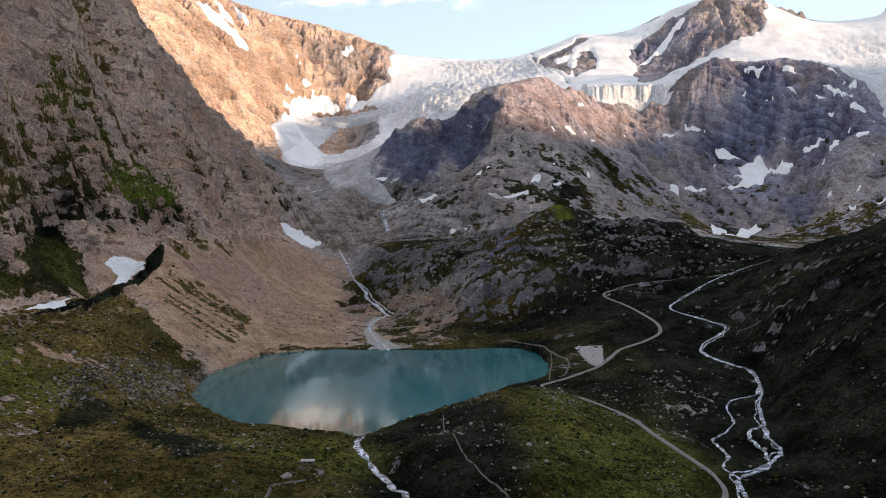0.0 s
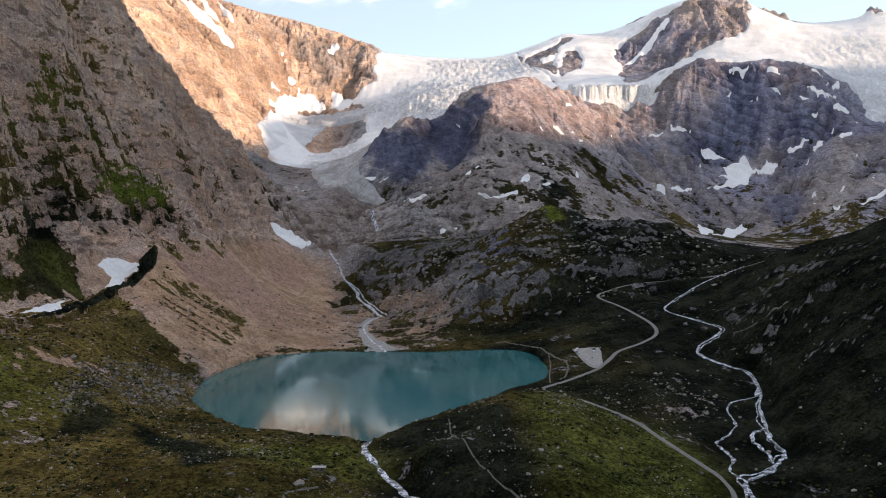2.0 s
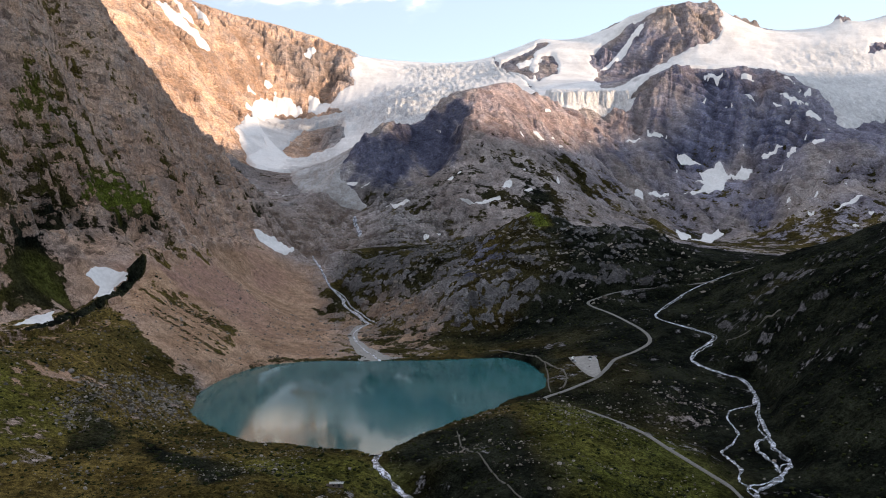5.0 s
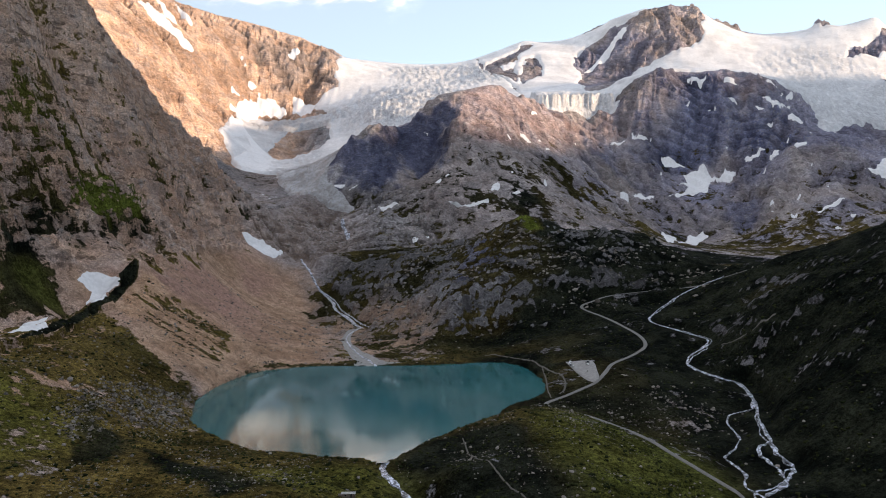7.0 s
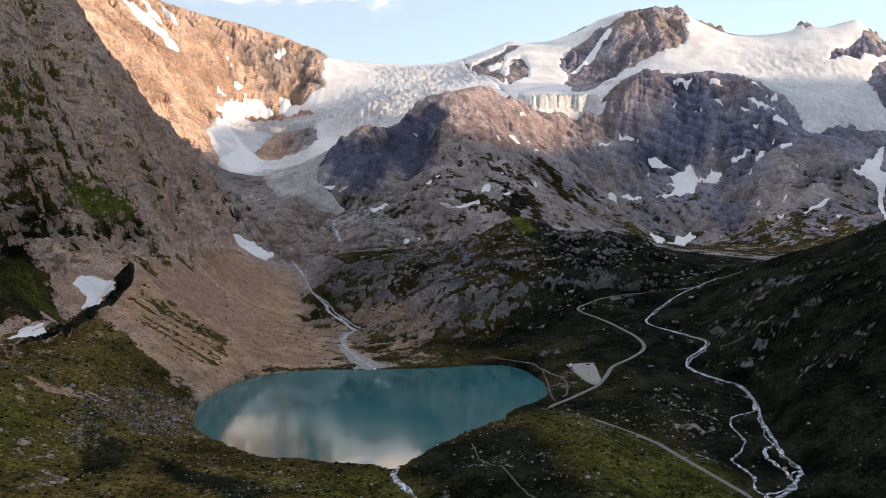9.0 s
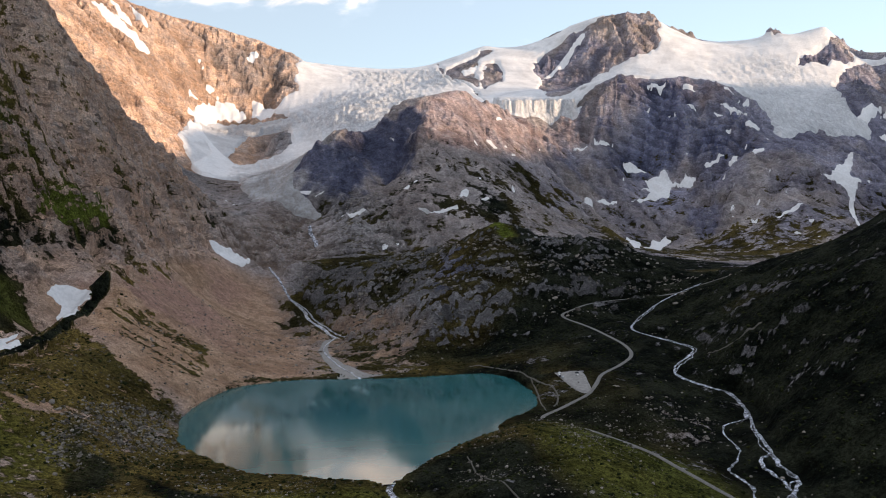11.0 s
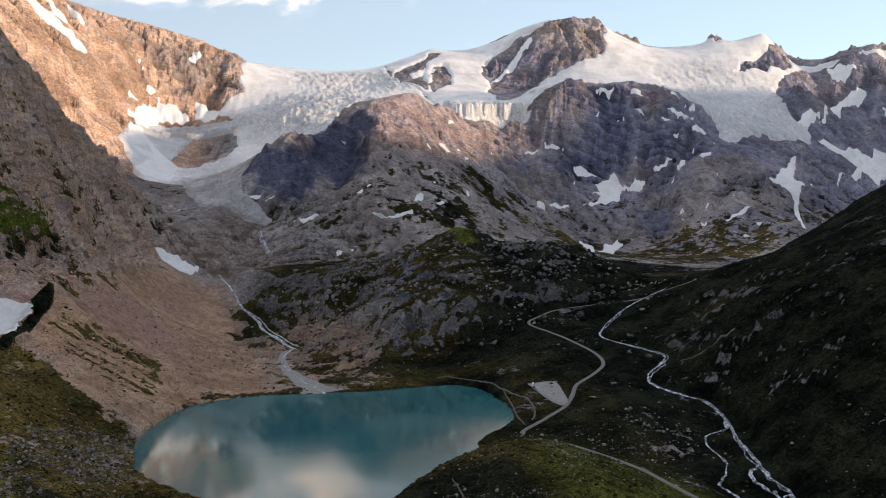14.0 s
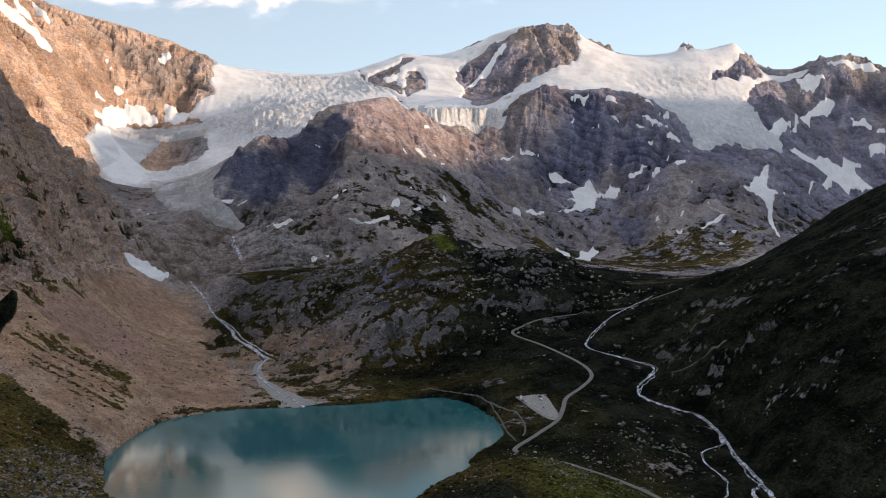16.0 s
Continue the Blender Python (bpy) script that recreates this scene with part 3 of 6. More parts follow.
def ice_material():
    """Glacier: snow above, grey dirty ice where it is broken."""
    s = Shader("glacier_ice")
    mid, small, lines = s.noise(90, 6, 0.62), s.noise(9, 5, 0.65), s.noise(15, 6, 0.66, (1.0, 0.4, 0.6), (0, 0, 25), 1.6)
    bare = s.attribute("bare")
    snow = s.mix(s.ramp(s.mix(0.4, mid, lines), 0.44, 0.60, 0, 0.75), (0.72, 0.705, 0.70), (0.47, 0.46, 0.465))
    ice = s.mix(s.ramp(lines, 0.3, 0.7), (0.33, 0.338, 0.36), (0.64, 0.64, 0.65))
    ice = s.mix(s.math("MULTIPLY", s.attribute("dirty"), s.ramp(s.mix(0.5, mid, lines), 0.38, 0.56, 0.15, 0.9)), ice, (0.20, 0.185, 0.175))
    snow = s.dim(s.tint(snow, 0.88, 1.04, lines), s.ramp(s.veins(lines, 0.02, 0.0), 0, 1, 0.8, 1.0))
    ice = s.dim(ice, s.veins(small, 0.03, 0.55))
    c = s.mix(s.math("MAXIMUM", bare, s.attribute("dirty")), snow, ice)
    s.relief((lines, 7.0, s.ramp(bare, 0, 1, 0.06, 0.9)), (small, 2.0, s.ramp(bare, 0, 1, 0.04, 0.9)))
    return s.done(s.tint(c, 0.95, 1.03, small), 0.6, Specular_IOR_Level=0.3)


def water_material():
    s = Shader("glacial_lake_water")
    wide, ripples = s.noise(90, 3, 0.5, (0.5, 1.0, 1.0)), s.noise(3.0, 3, 0.6)
    c = s.mix(s.ramp(wide, 0.3, 0.7), (0.015, 0.088, 0.094), (0.026, 0.118, 0.122))
    s.relief((ripples, 0.05, 0.07))
    return s.done(c, s.ramp(wide, 0.35, 0.7, 0.05, 0.10), IOR=1.33)


def torrent_material():
    s = Shader("white_water")
    foam, lanes = s.noise(1.2, 5, 0.7), s.noise(3.4, 4, 0.6)
    c = s.mix(s.ramp(s.mix(0.5, foam, lanes), 0.485, 0.55), (0.022, 0.027, 0.036), (0.66, 0.69, 0.80))
    s.relief((foam, 0.5, 0.8))
    return s.done(c, 0.35)


def gravel_material(name, dark, light, size=1.2):
    s = Shader(name)
    mid, small = s.noise(12, 4), s.noise(size, 4, 0.65)
    s.relief((small, 0.2, 0.6))
    return s.done(s.tint(s.mix(mid, dark, light), 0.8, 1.15, small), 0.95)


def stone_material():
    s = Shader("lichened_boulder")
    mid, small = s.noise(4, 5), s.noise(0.8, 4, 0.65)
    info = s.n.new("ShaderNodeObjectInfo").outputs["Random"]
    island = s.n.new("ShaderNodeNewGeometry").outputs["Random Per Island"]
    c = s.mix(s.ramp(s.mix(0.6, mid, island), 0.25, 0.75), (0.095, 0.082, 0.07), (0.29, 0.258, 0.226))
    s.relief((mid, 0.6, 0.7), (small, 0.2, 0.6))
    return s.done(s.tint(s.tint(c, 0.6, 1.1, small), 0.85, 1.1, info), 0.95, Specular_IOR_Level=0.1)


def shrub_material():
    s = Shader("alpine_shrub")
    island = s.n.new("ShaderNodeNewGeometry").outputs["Random Per Island"]
    c = s.mix(island, (0.010, 0.014, 0.006), (0.034, 0.038, 0.014))
    return s.done(s.tint(c, 0.6, 1.3, s.noise(1.0, 3)), 1.0, Specular_IOR_Level=0.02)


def plain_material(name, colour, rough=0.6, **more):
    s = Shader(name)
    return s.done(s.tint(colour, 0.85, 1.1, s.noise(0.7, 4)), rough, **more)


LANDMAT, SNOW, ICE, WATER, TORRENT = land_material(), snow_material(), ice_material(), water_material(), torrent_material()
ROADMAT = gravel_material("pale_road_surface", (0.115, 0.11, 0.102), (0.175, 0.167, 0.155))
TRAILMAT = gravel_material("trodden_earth", (0.06, 0.054, 0.044), (0.115, 0.105, 0.09))
SILT = gravel_material("river_silt", (0.19, 0.18, 0.17), (0.29, 0.28, 0.265), 2.5)
STONE, SHRUB = stone_material(), shrub_material()

# ---- the ground: one sheet on a fan-shaped grid, finer where the land is seen ----
ROAD = [(420, 960), (354, 987), (312, 1008), (250, 1009), (216, 986), (197, 969), (210, 933), (219, 885), (225, 835), (219, 799), (196, 771), (166, 738), (149, 707), (134, 684), (108, 662), (82, 636), (76, 620), (84, 603),
        (104, 588), (121, 566), (128, 535), (132, 500), (139, 478), (146, 459), (151, 441), (151, 425), (143, 406), (120, 375)]
STREAM = [(420, 1010), (329, 974), (301, 954), (275, 925), (255, 885), (268, 839), (280, 806), (283, 790), (272, 781), (254, 769), (244, 750), (251, 722), (259, 703), (266, 686), (258, 648), (250, 622)]
BRANCH_RIGHT = [(250, 622), (229, 571), (218, 538), (212, 518), (211, 499), (207, 486), (196, 473), (183, 457), (166, 442), (158, 414), (150, 370)]
BRANCH_LEFT = [(250, 622), (228, 617), (212, 594), (205, 561), (194, 536), (178, 519), (174, 506), (173, 483), (162, 459), (166, 442)]
BRANCH_MIDDLE = [(215, 531), (204, 524), (198, 506), (200, 493), (196, 477)]
OUTLET = [(-53, 503), (-54, 473), (-46, 456), (-37, 435), (-27, 405), (-18, 375), (-8, 340)]
MELT = [(-202, 1533), (-184, 1450), (-164, 1399), (-140, 1343), (-122, 1273), (-100, 1216), (-80, 1152), (-96, 1014), (-80, 912), (-60, 838)]
LOT = [(126, 762), (148, 750), (144, 715), (139, 692), (131, 688), (127, 712)]

FAN = (-40.0, 0.0)
turns = np.radians(np.concatenate([np.linspace(-180, -35, 70)[:-1], np.linspace(-35, 47, NTURN), np.linspace(47, 180, 64)[1:]]))
rings = np.concatenate([[2, 60, 120, 170], np.geomspace(215, 900, 330)[:-1], np.geomspace(900, 1500, 170)[:-1], np.geomspace(1500, 2800, 310)[:-1], np.geomspace(2800, 4750, 110)])
TT, RR = np.meshgrid(turns, rings, indexing="ij")
GX, GY = FAN[0] + RR * np.sin(TT), FAN[1] + RR * np.cos(TT)


def spot(x, y, cx, cy, rx, ry, turn=0.0):
    """1 inside a soft oval in plan, 0 outside."""
    c, s = math.cos(radians(turn)), math.sin(radians(turn))
    u, v = ((x - cx) * c + (y - cy) * s) / rx, (-(x - cx) * s + (y - cy) * c) / ry
    return 1 - step(0.55, 1.25, np.sqrt(u * u + v * v))


def profile(line, width, depth):
    """Ground bench along a road or stream: distance, and the levelled height along the line."""
    p = smooth_line(line, 6)
    z = relief(p[:, 0], p[:, 1])
    for _ in range(4):
        z[1:-1] = (z[:-2] + z[1:-1] + z[2:]) / 3
    return p, z - depth, width


BENCHES = [profile(ROAD, 7, 0.0), profile(STREAM, 9, 1.2), profile(BRANCH_RIGHT, 8, 1.2), profile(BRANCH_LEFT, 6, 1.0), profile(OUTLET, 7, 1.2), profile(MELT, 12, 1.0)]


ICE_EDGE = ice_cover(GX, GY)
MORAINE = smooth_line([p[:2] for p in LAND["moraine_crest"]], 4)


def runnelled(x, y):
    return step(-140, -210, x) * step(560, 640, y) * step(1500, 1300, y) * step(-360, -330, x)


def signed_side(x, y):
    """Metres to the lake's side of the moraine crest (minus: behind it)."""
    return x - np.interp(y, MORAINE[:, 1], MORAINE[:, 0])


def build_heights(x, y):
    base = relief(x, y)
    gr = np.gradient(base, axis=1) / np.maximum(np.gradient(RR, axis=1), 1e-6)
    gt = np.gradient(base, axis=0) / np.maximum(np.gradient(TT, axis=0) * RR, 1e-6)
    slope = np.hypot(gr, gt)
    dist = np.hypot(x, y)
    far = step(1500, 2400, dist)
    steep = step(0.22, 0.75, slope)
    ice = np.max(list(ICE_EDGE.values()), axis=0)
    calm = (1 - 0.92 * step(-25, 25, ice)) * (1 - 0.6 * spot(x, y, 240, 2160, 200, 110, 35))
    wx, wy = x + 30 * fbm(x / 120, y / 120, 2, 5), y + 30 * fbm(x / 120, y / 120, 2, 6)
    z = base.copy()
    # crags: buttresses and gullies, stronger on steep rock and on the high mountains
    side = signed_side(x, y)
    hollow = step(2, -6, side) * step(-80, -55, side) * step(580, 640, y) * step(1010, 960, y)
    rough = steep * (1 - 0.85 * hollow) * (1 - 0.75 * step(-330, -290, x) * step(1500, 1400, y) * step(-60, -110, x))
    # the fall of the land in plan, for gullies that run down it
    east = gr * np.sin(TT) + gt * np.cos(TT)
    north = gr * np.cos(TT) - gt * np.sin(TT)
    reach = 60 * step(1250, 1600, y)
    face = step(-290 + reach, -350 + reach, x) * step(2000, 1700, y) * (1 - 0.9 * hollow)
    z += calm * (5 + 13 * far) * rough * (ridged(wx / 230, wy / 230, 4, 11) - 0.1)
    z += calm * (3 + 3 * far) * rough * ridged(wx / 62, wy / 62, 3, 23)
    z += calm * (2 + 1.0 * far) * rough * ridged(wx / 24, wy / 24, 3, 29)
    z += calm * (0.8 + 0.6 * far + 0.8 * steep) * fbm(x / 15, y / 15, 3, 31)
    high = (far > 0.02) & (calm * rough > 0.02) & (y > 1200)
    z[high] += (calm * rough * far)[high] * eroded(wx[high], wy[high], east[high], north[high], ((170, 17), (84, 10), (41, 5), (20, 2.2)), 301)
    cliff = face * rough > 0.02
    z[cliff] += (face * rough)[cliff] * eroded(wx[cliff], wy[cliff], east[cliff], north[cliff], ((95, 8), (46, 5), (22, 2.8), (11, 1.3)), 401) - 7 * face[cliff]
    # slanting rock bands on the mountainside over the lake
    band = (base * 0.95 + y * 0.16)
    z += face * steep * (5 * ridged(band / 50 + 0.5 * fbm(x / 60, y / 60, 2, 41), (y - base) / 170, 3, 43) + 4 * ridged(band / 19 + 0.6 * fbm(x / 30, y / 30, 2, 44), (y - base) / 60, 3, 47))
    # ledges and risers
    z += face * steep * (4.5 * ridged(wx / 30, wy / 38, 3, 49) + 2.5 * ridged(x / 14, y / 17, 2, 50))
    z += face * steep * 4.6 * np.sin(2 * math.pi * (z / 23 + 1.2 * fbm(x / 70, y / 70, 3, 45)))
    z += face * steep * 1.3 * np.sin(2 * math.pi * (z / 8 + 1.5 * fbm(x / 26, y / 26, 3, 46)))
    z += calm * rough * far * 5.0 * np.sin(2 * math.pi * ((z + 0.45 * x) / 37 + 1.5 * fbm(x / 150, y / 150, 3, 48)))
    z += calm * steep * (1 - runnelled(x, y)) * (1 - hollow) * (1.8 + 1.0 * far) * ridged(x / 10.5, y / 10.5, 2, 37)
    # runnels down the scree and the moraine
    z += runnelled(x, y) * (0.8 * ridged(y / 9 + 0.02 * x, x / 120, 2, 53) + 1.2 * fbm(x / 7, y / 7, 3, 55))
    # the sharp crest of the moraine and the trough behind it
    near = (x < -250) & (x > -460) & (y > 520) & (y < 980)
    d, share = line_distance(x[near], y[near], MORAINE)
    lee = step(2, -6, signed_side(x[near], y[near]))
    z[near] += 4 * np.exp(-(d / 7) ** 2) * (1 - 0.5 * lee) - 6 * np.exp(-((d - 16) / 9) ** 2) * lee * step(0.0, 0.25, share)
    # hummocks and knolls of the valley and the rocky hill in the middle
    valley = (1 - far) * (1 - steep)
    z += valley * (1.6 * fbm(x / 30, y / 30, 4, 61) + 0.9 * ridged(x / 13, y / 13, 2, 67))
    knolls = spot(x, y, 150, 1130, 330, 230) + spot(x, y, 0, 1300, 190, 190)
    z += np.clip(knolls, 0, 1) * (8 * ridged(wx / 70, wy / 70, 4, 71) + 6 * ridged(wx / 27, wy / 27, 3, 73) + 2.2 * ridged(x / 11, y / 11, 2, 75) - 1)
    gorge = np.clip(spot(x, y, -100, 1660, 200, 150) + spot(x, y, -230, 1560, 70, 90), 0, 1) * calm
    z += gorge * (10 * ridged(wx / 64, wy / 40, 4, 77) + 8 * ridged(wx / 26, wy / 18, 3, 79) - 4)
    dark = spot(x, y, 520, 780, 330, 330)
    z += dark * (6 * ridged(wx / 80, wy / 80, 4, 83) + 3 * ridged(wx / 26, wy / 26, 3, 89))
    # benches for road and water
    for line, lz, width in BENCHES:
        near = (x > line[:, 0].min() - 40) & (x < line[:, 0].max() + 40) & (y > line[:, 1].min() - 40) & (y < line[:, 1].max() + 40)
        d, share = line_distance(x[near], y[near], line)
        level = np.interp(share, np.linspace(0, 1, len(lz)), lz)
        k = 1 - step(width * 0.6, width * 2.0, d)
        z[near] = z[near] * (1 - k) + level * k
    # the levelled car park
    near = (np.abs(x - 137) < 40) & (np.abs(y - 725) < 60)
    corner = np.array(LOT, float)
    fit = np.linalg.lstsq(np.column_stack([corner, np.ones(len(corner))]), relief(corner[:, 0], corner[:, 1]), rcond=None)[0]
    k = step(-9, -2, signed_distance(x[near], y[near], LOT))
    z[near] = z[near] * (1 - k) + k * (fit[0] * x[near] + fit[1] * y[near] + fit[2])
    # the lake basin
    near = (np.abs(x + 60) < 300) & (np.abs(y - 670) < 320)
    d, _ = line_distance(x[near], y[near], SHORE_LINE, True)
    wet = inside(x[near], y[near], [tuple(p) for p in SHORE_LINE])
    ragged = 2.5 * fbm(x[near] / 12, y[near] / 12, 3, 97)
    outlet = np.hypot(x[near] + 53, y[near] - 488) < 12
    bank = np.maximum(z[near], 0.25 + 0.04 * np.minimum(d, 60))
    k = 1 - step(0, 45, d)
    bank = np.where(outlet, z[near], z[near] * (1 - k) + bank * k)
    shelf = np.minimum(z[near], -0.4 - 0.12 * d)
    z[near] = np.where(np.where(wet, d, -d) + ragged > 0, np.minimum(shelf, -0.4), bank)
    return z, slope, steep, far, base


GZ, SLOPE, STEEP, FARNESS, BASE = build_heights(GX, GY)
LOCAL = np.hypot(np.gradient(GZ, axis=1) / np.maximum(np.gradient(RR, axis=1), 1e-6), np.gradient(GZ, axis=0) / np.maximum(np.gradient(TT, axis=0) * RR, 1e-6))


def smoothed(field, turns_of_smoothing):
    """The field with its small bumps ironed out."""
    f = field.copy()
    for _ in range(turns_of_smoothing):
        f[1:-1, 1:-1] = (f[1:-1, 1:-1] * 2 + f[:-2, 1:-1] + f[2:, 1:-1] + f[1:-1, :-2] + f[1:-1, 2:]) / 6
    return f


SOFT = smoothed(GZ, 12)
# HOLLOW: plants gather in creases; darker rock there and paler ribs imitate relief shading
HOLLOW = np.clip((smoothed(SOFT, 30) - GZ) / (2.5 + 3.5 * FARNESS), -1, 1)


def on_grid(x, y, field):
    """A field of the fan grid at any place."""
    x, y = np.asarray(x, float), np.asarray(y, float)
    r, t = np.hypot(x - FAN[0], y - FAN[1]), np.arctan2(x - FAN[0], y - FAN[1])
    i = np.clip(np.interp(t, turns, np.arange(len(turns))), 0, len(turns) - 1.001)
    j = np.clip(np.interp(r, rings, np.arange(len(rings))), 0, len(rings) - 1.001)
    a, b = i.astype(int), j.astype(int)
    u, v = i - a, j - b
    return field[a, b] * (1 - u) * (1 - v) + field[a + 1, b] * u * (1 - v) + field[a, b + 1] * (1 - u) * v + field[a + 1, b + 1] * u * v


def on_ground(x, y):
    return on_grid(x, y, GZ)


def rubble_apron(x, y):
    """The stony apron at the foot of the moraine."""
    return np.clip(spot(x, y, -230, 640, 34, 85, 10) + spot(x, y, -255, 570, 26, 40), 0, 1)


AREAS = {
    # stretches of the plan with their own rock or plants, some darkened for shade
    "crag": [(-560, 3215), (-514, 3283), (-425, 3287), (-335, 3280), (-266, 3257), (-227, 3188), (-242, 3116), (-306, 3150), (-356, 3100), (-408, 3091), (-434, 3136), (-503, 3185)],
    "upper_ledges": [(-501, 927), (-492, 986), (-472, 1016), (-447, 1058), (-457, 995), (-478, 955), (-485, 892)],
    "stripes": [(-323, 879), (-310, 913), (-274, 936), (-224, 899), (-204, 848), (-228, 767), (-266, 797), (-295, 816)],
    "bare_crest": [(-323, 910), (-315, 925), (-293, 937), (-299, 870), (-298, 809), (-318, 813), (-327, 872)],
    "grass_flank": [(-340, 619), (-338, 675), (-333, 778), (-302, 787), (-272, 760), (-231, 742), (-256, 679), (-274, 600), (-283, 534), (-288, 499)],
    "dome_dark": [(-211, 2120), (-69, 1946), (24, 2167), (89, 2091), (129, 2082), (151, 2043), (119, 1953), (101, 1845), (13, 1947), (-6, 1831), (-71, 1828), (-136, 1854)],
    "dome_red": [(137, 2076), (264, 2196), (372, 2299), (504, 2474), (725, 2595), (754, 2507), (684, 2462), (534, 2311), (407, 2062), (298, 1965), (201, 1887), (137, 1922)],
    "dome_green": [(182, 1853), (243, 1896), (287, 1908), (386, 1974), (460, 1978), (346, 1805), (273, 1834), (203, 1819)],
    "dome_foot": [(147, 1699), (197, 1702), (278, 1734), (371, 1798), (373, 1662), (183, 1620), (164, 1646)],
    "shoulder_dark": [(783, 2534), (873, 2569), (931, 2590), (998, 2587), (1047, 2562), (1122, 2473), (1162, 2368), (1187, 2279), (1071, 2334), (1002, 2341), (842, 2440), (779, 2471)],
    "shoulder_top": [(1063, 2621), (1234, 2540), (1227, 2471), (1149, 2490), (1080, 2548)],
    "slope_dark": [(922, 2169), (999, 2187), (1019, 2095), (932, 1944), (888, 2028)],
    "rubble": [(-266, 530), (-265, 574), (-265, 636), (-250, 674), (-224, 698), (-207, 659), (-200, 586), (-222, 553), (-240, 541), (-239, 496), (-254, 502)],
    "dark_gully": [(-257, 539), (-258, 569), (-235, 537), (-211, 526), (-171, 471), (-142, 449), (-115, 421), (-136, 409), (-168, 441), (-205, 491), (-226, 456), (-244, 492)],
    "ledge": [(-425, 978), (-416, 1036), (-407, 1119), (-390, 1178), (-382, 1108), (-392, 1024), (-406, 986)],
    "cliff_foot": [(-426, 824), (-423, 898), (-396, 973), (-366, 1101), (-352, 1007), (-395, 915), (-408, 859), (-421, 813)],
    "green_slope": [(-421, 811), (-412, 847), (-403, 859), (-379, 867), (-380, 847), (-380, 781), (-395, 746)],
    "trough": [(-341, 652), (-345, 694), (-342, 728), (-341, 804), (-339, 862), (-336, 887), (-348, 921), (-335, 917), (-326, 918), (-323, 914), (-323, 910), (-327, 891), (-330, 858), (-334, 801), (-332, 722), (-334, 683), (-336, 648)],
    "hill_rock": [(-150, 1440), (-90, 1560), (40, 1520), (110, 1390), (72, 1267), (98, 1136), (127, 1068), (138, 1011), (103, 984), (22, 968), (-18, 986), (-26, 1141)],
    "hill_slate": [(79, 1285), (107, 1253), (143, 1248), (140, 1183), (104, 1072), (63, 1055), (49, 1140)],
    "hill_green": [(179, 1317), (198, 1313), (210, 1282), (209, 1249), (177, 1237)],
    "slabs": [(-72, 1728), (0, 1694), (69, 1656), (76, 1613), (16, 1567), (-73, 1614)],
}


def area(x, y, name, soft, wobble=0.0):
    """1 inside a stretch of the plan, 0 outside, with an edge soft metres wide that wobbles."""
    outline = AREAS[name]
    xs, ys = [p[0] for p in outline], [p[1] for p in outline]
    near = (x > min(xs) - 3 * soft) & (x < max(xs) + 3 * soft) & (y > min(ys) - 3 * soft) & (y < max(ys) + 3 * soft)
    out = np.zeros(np.shape(x))
    out[near] = step(-soft, soft, signed_distance(x[near], y[near], outline) + 2 * soft * (wobble[near] if np.ndim(wobble) else wobble))
    return out


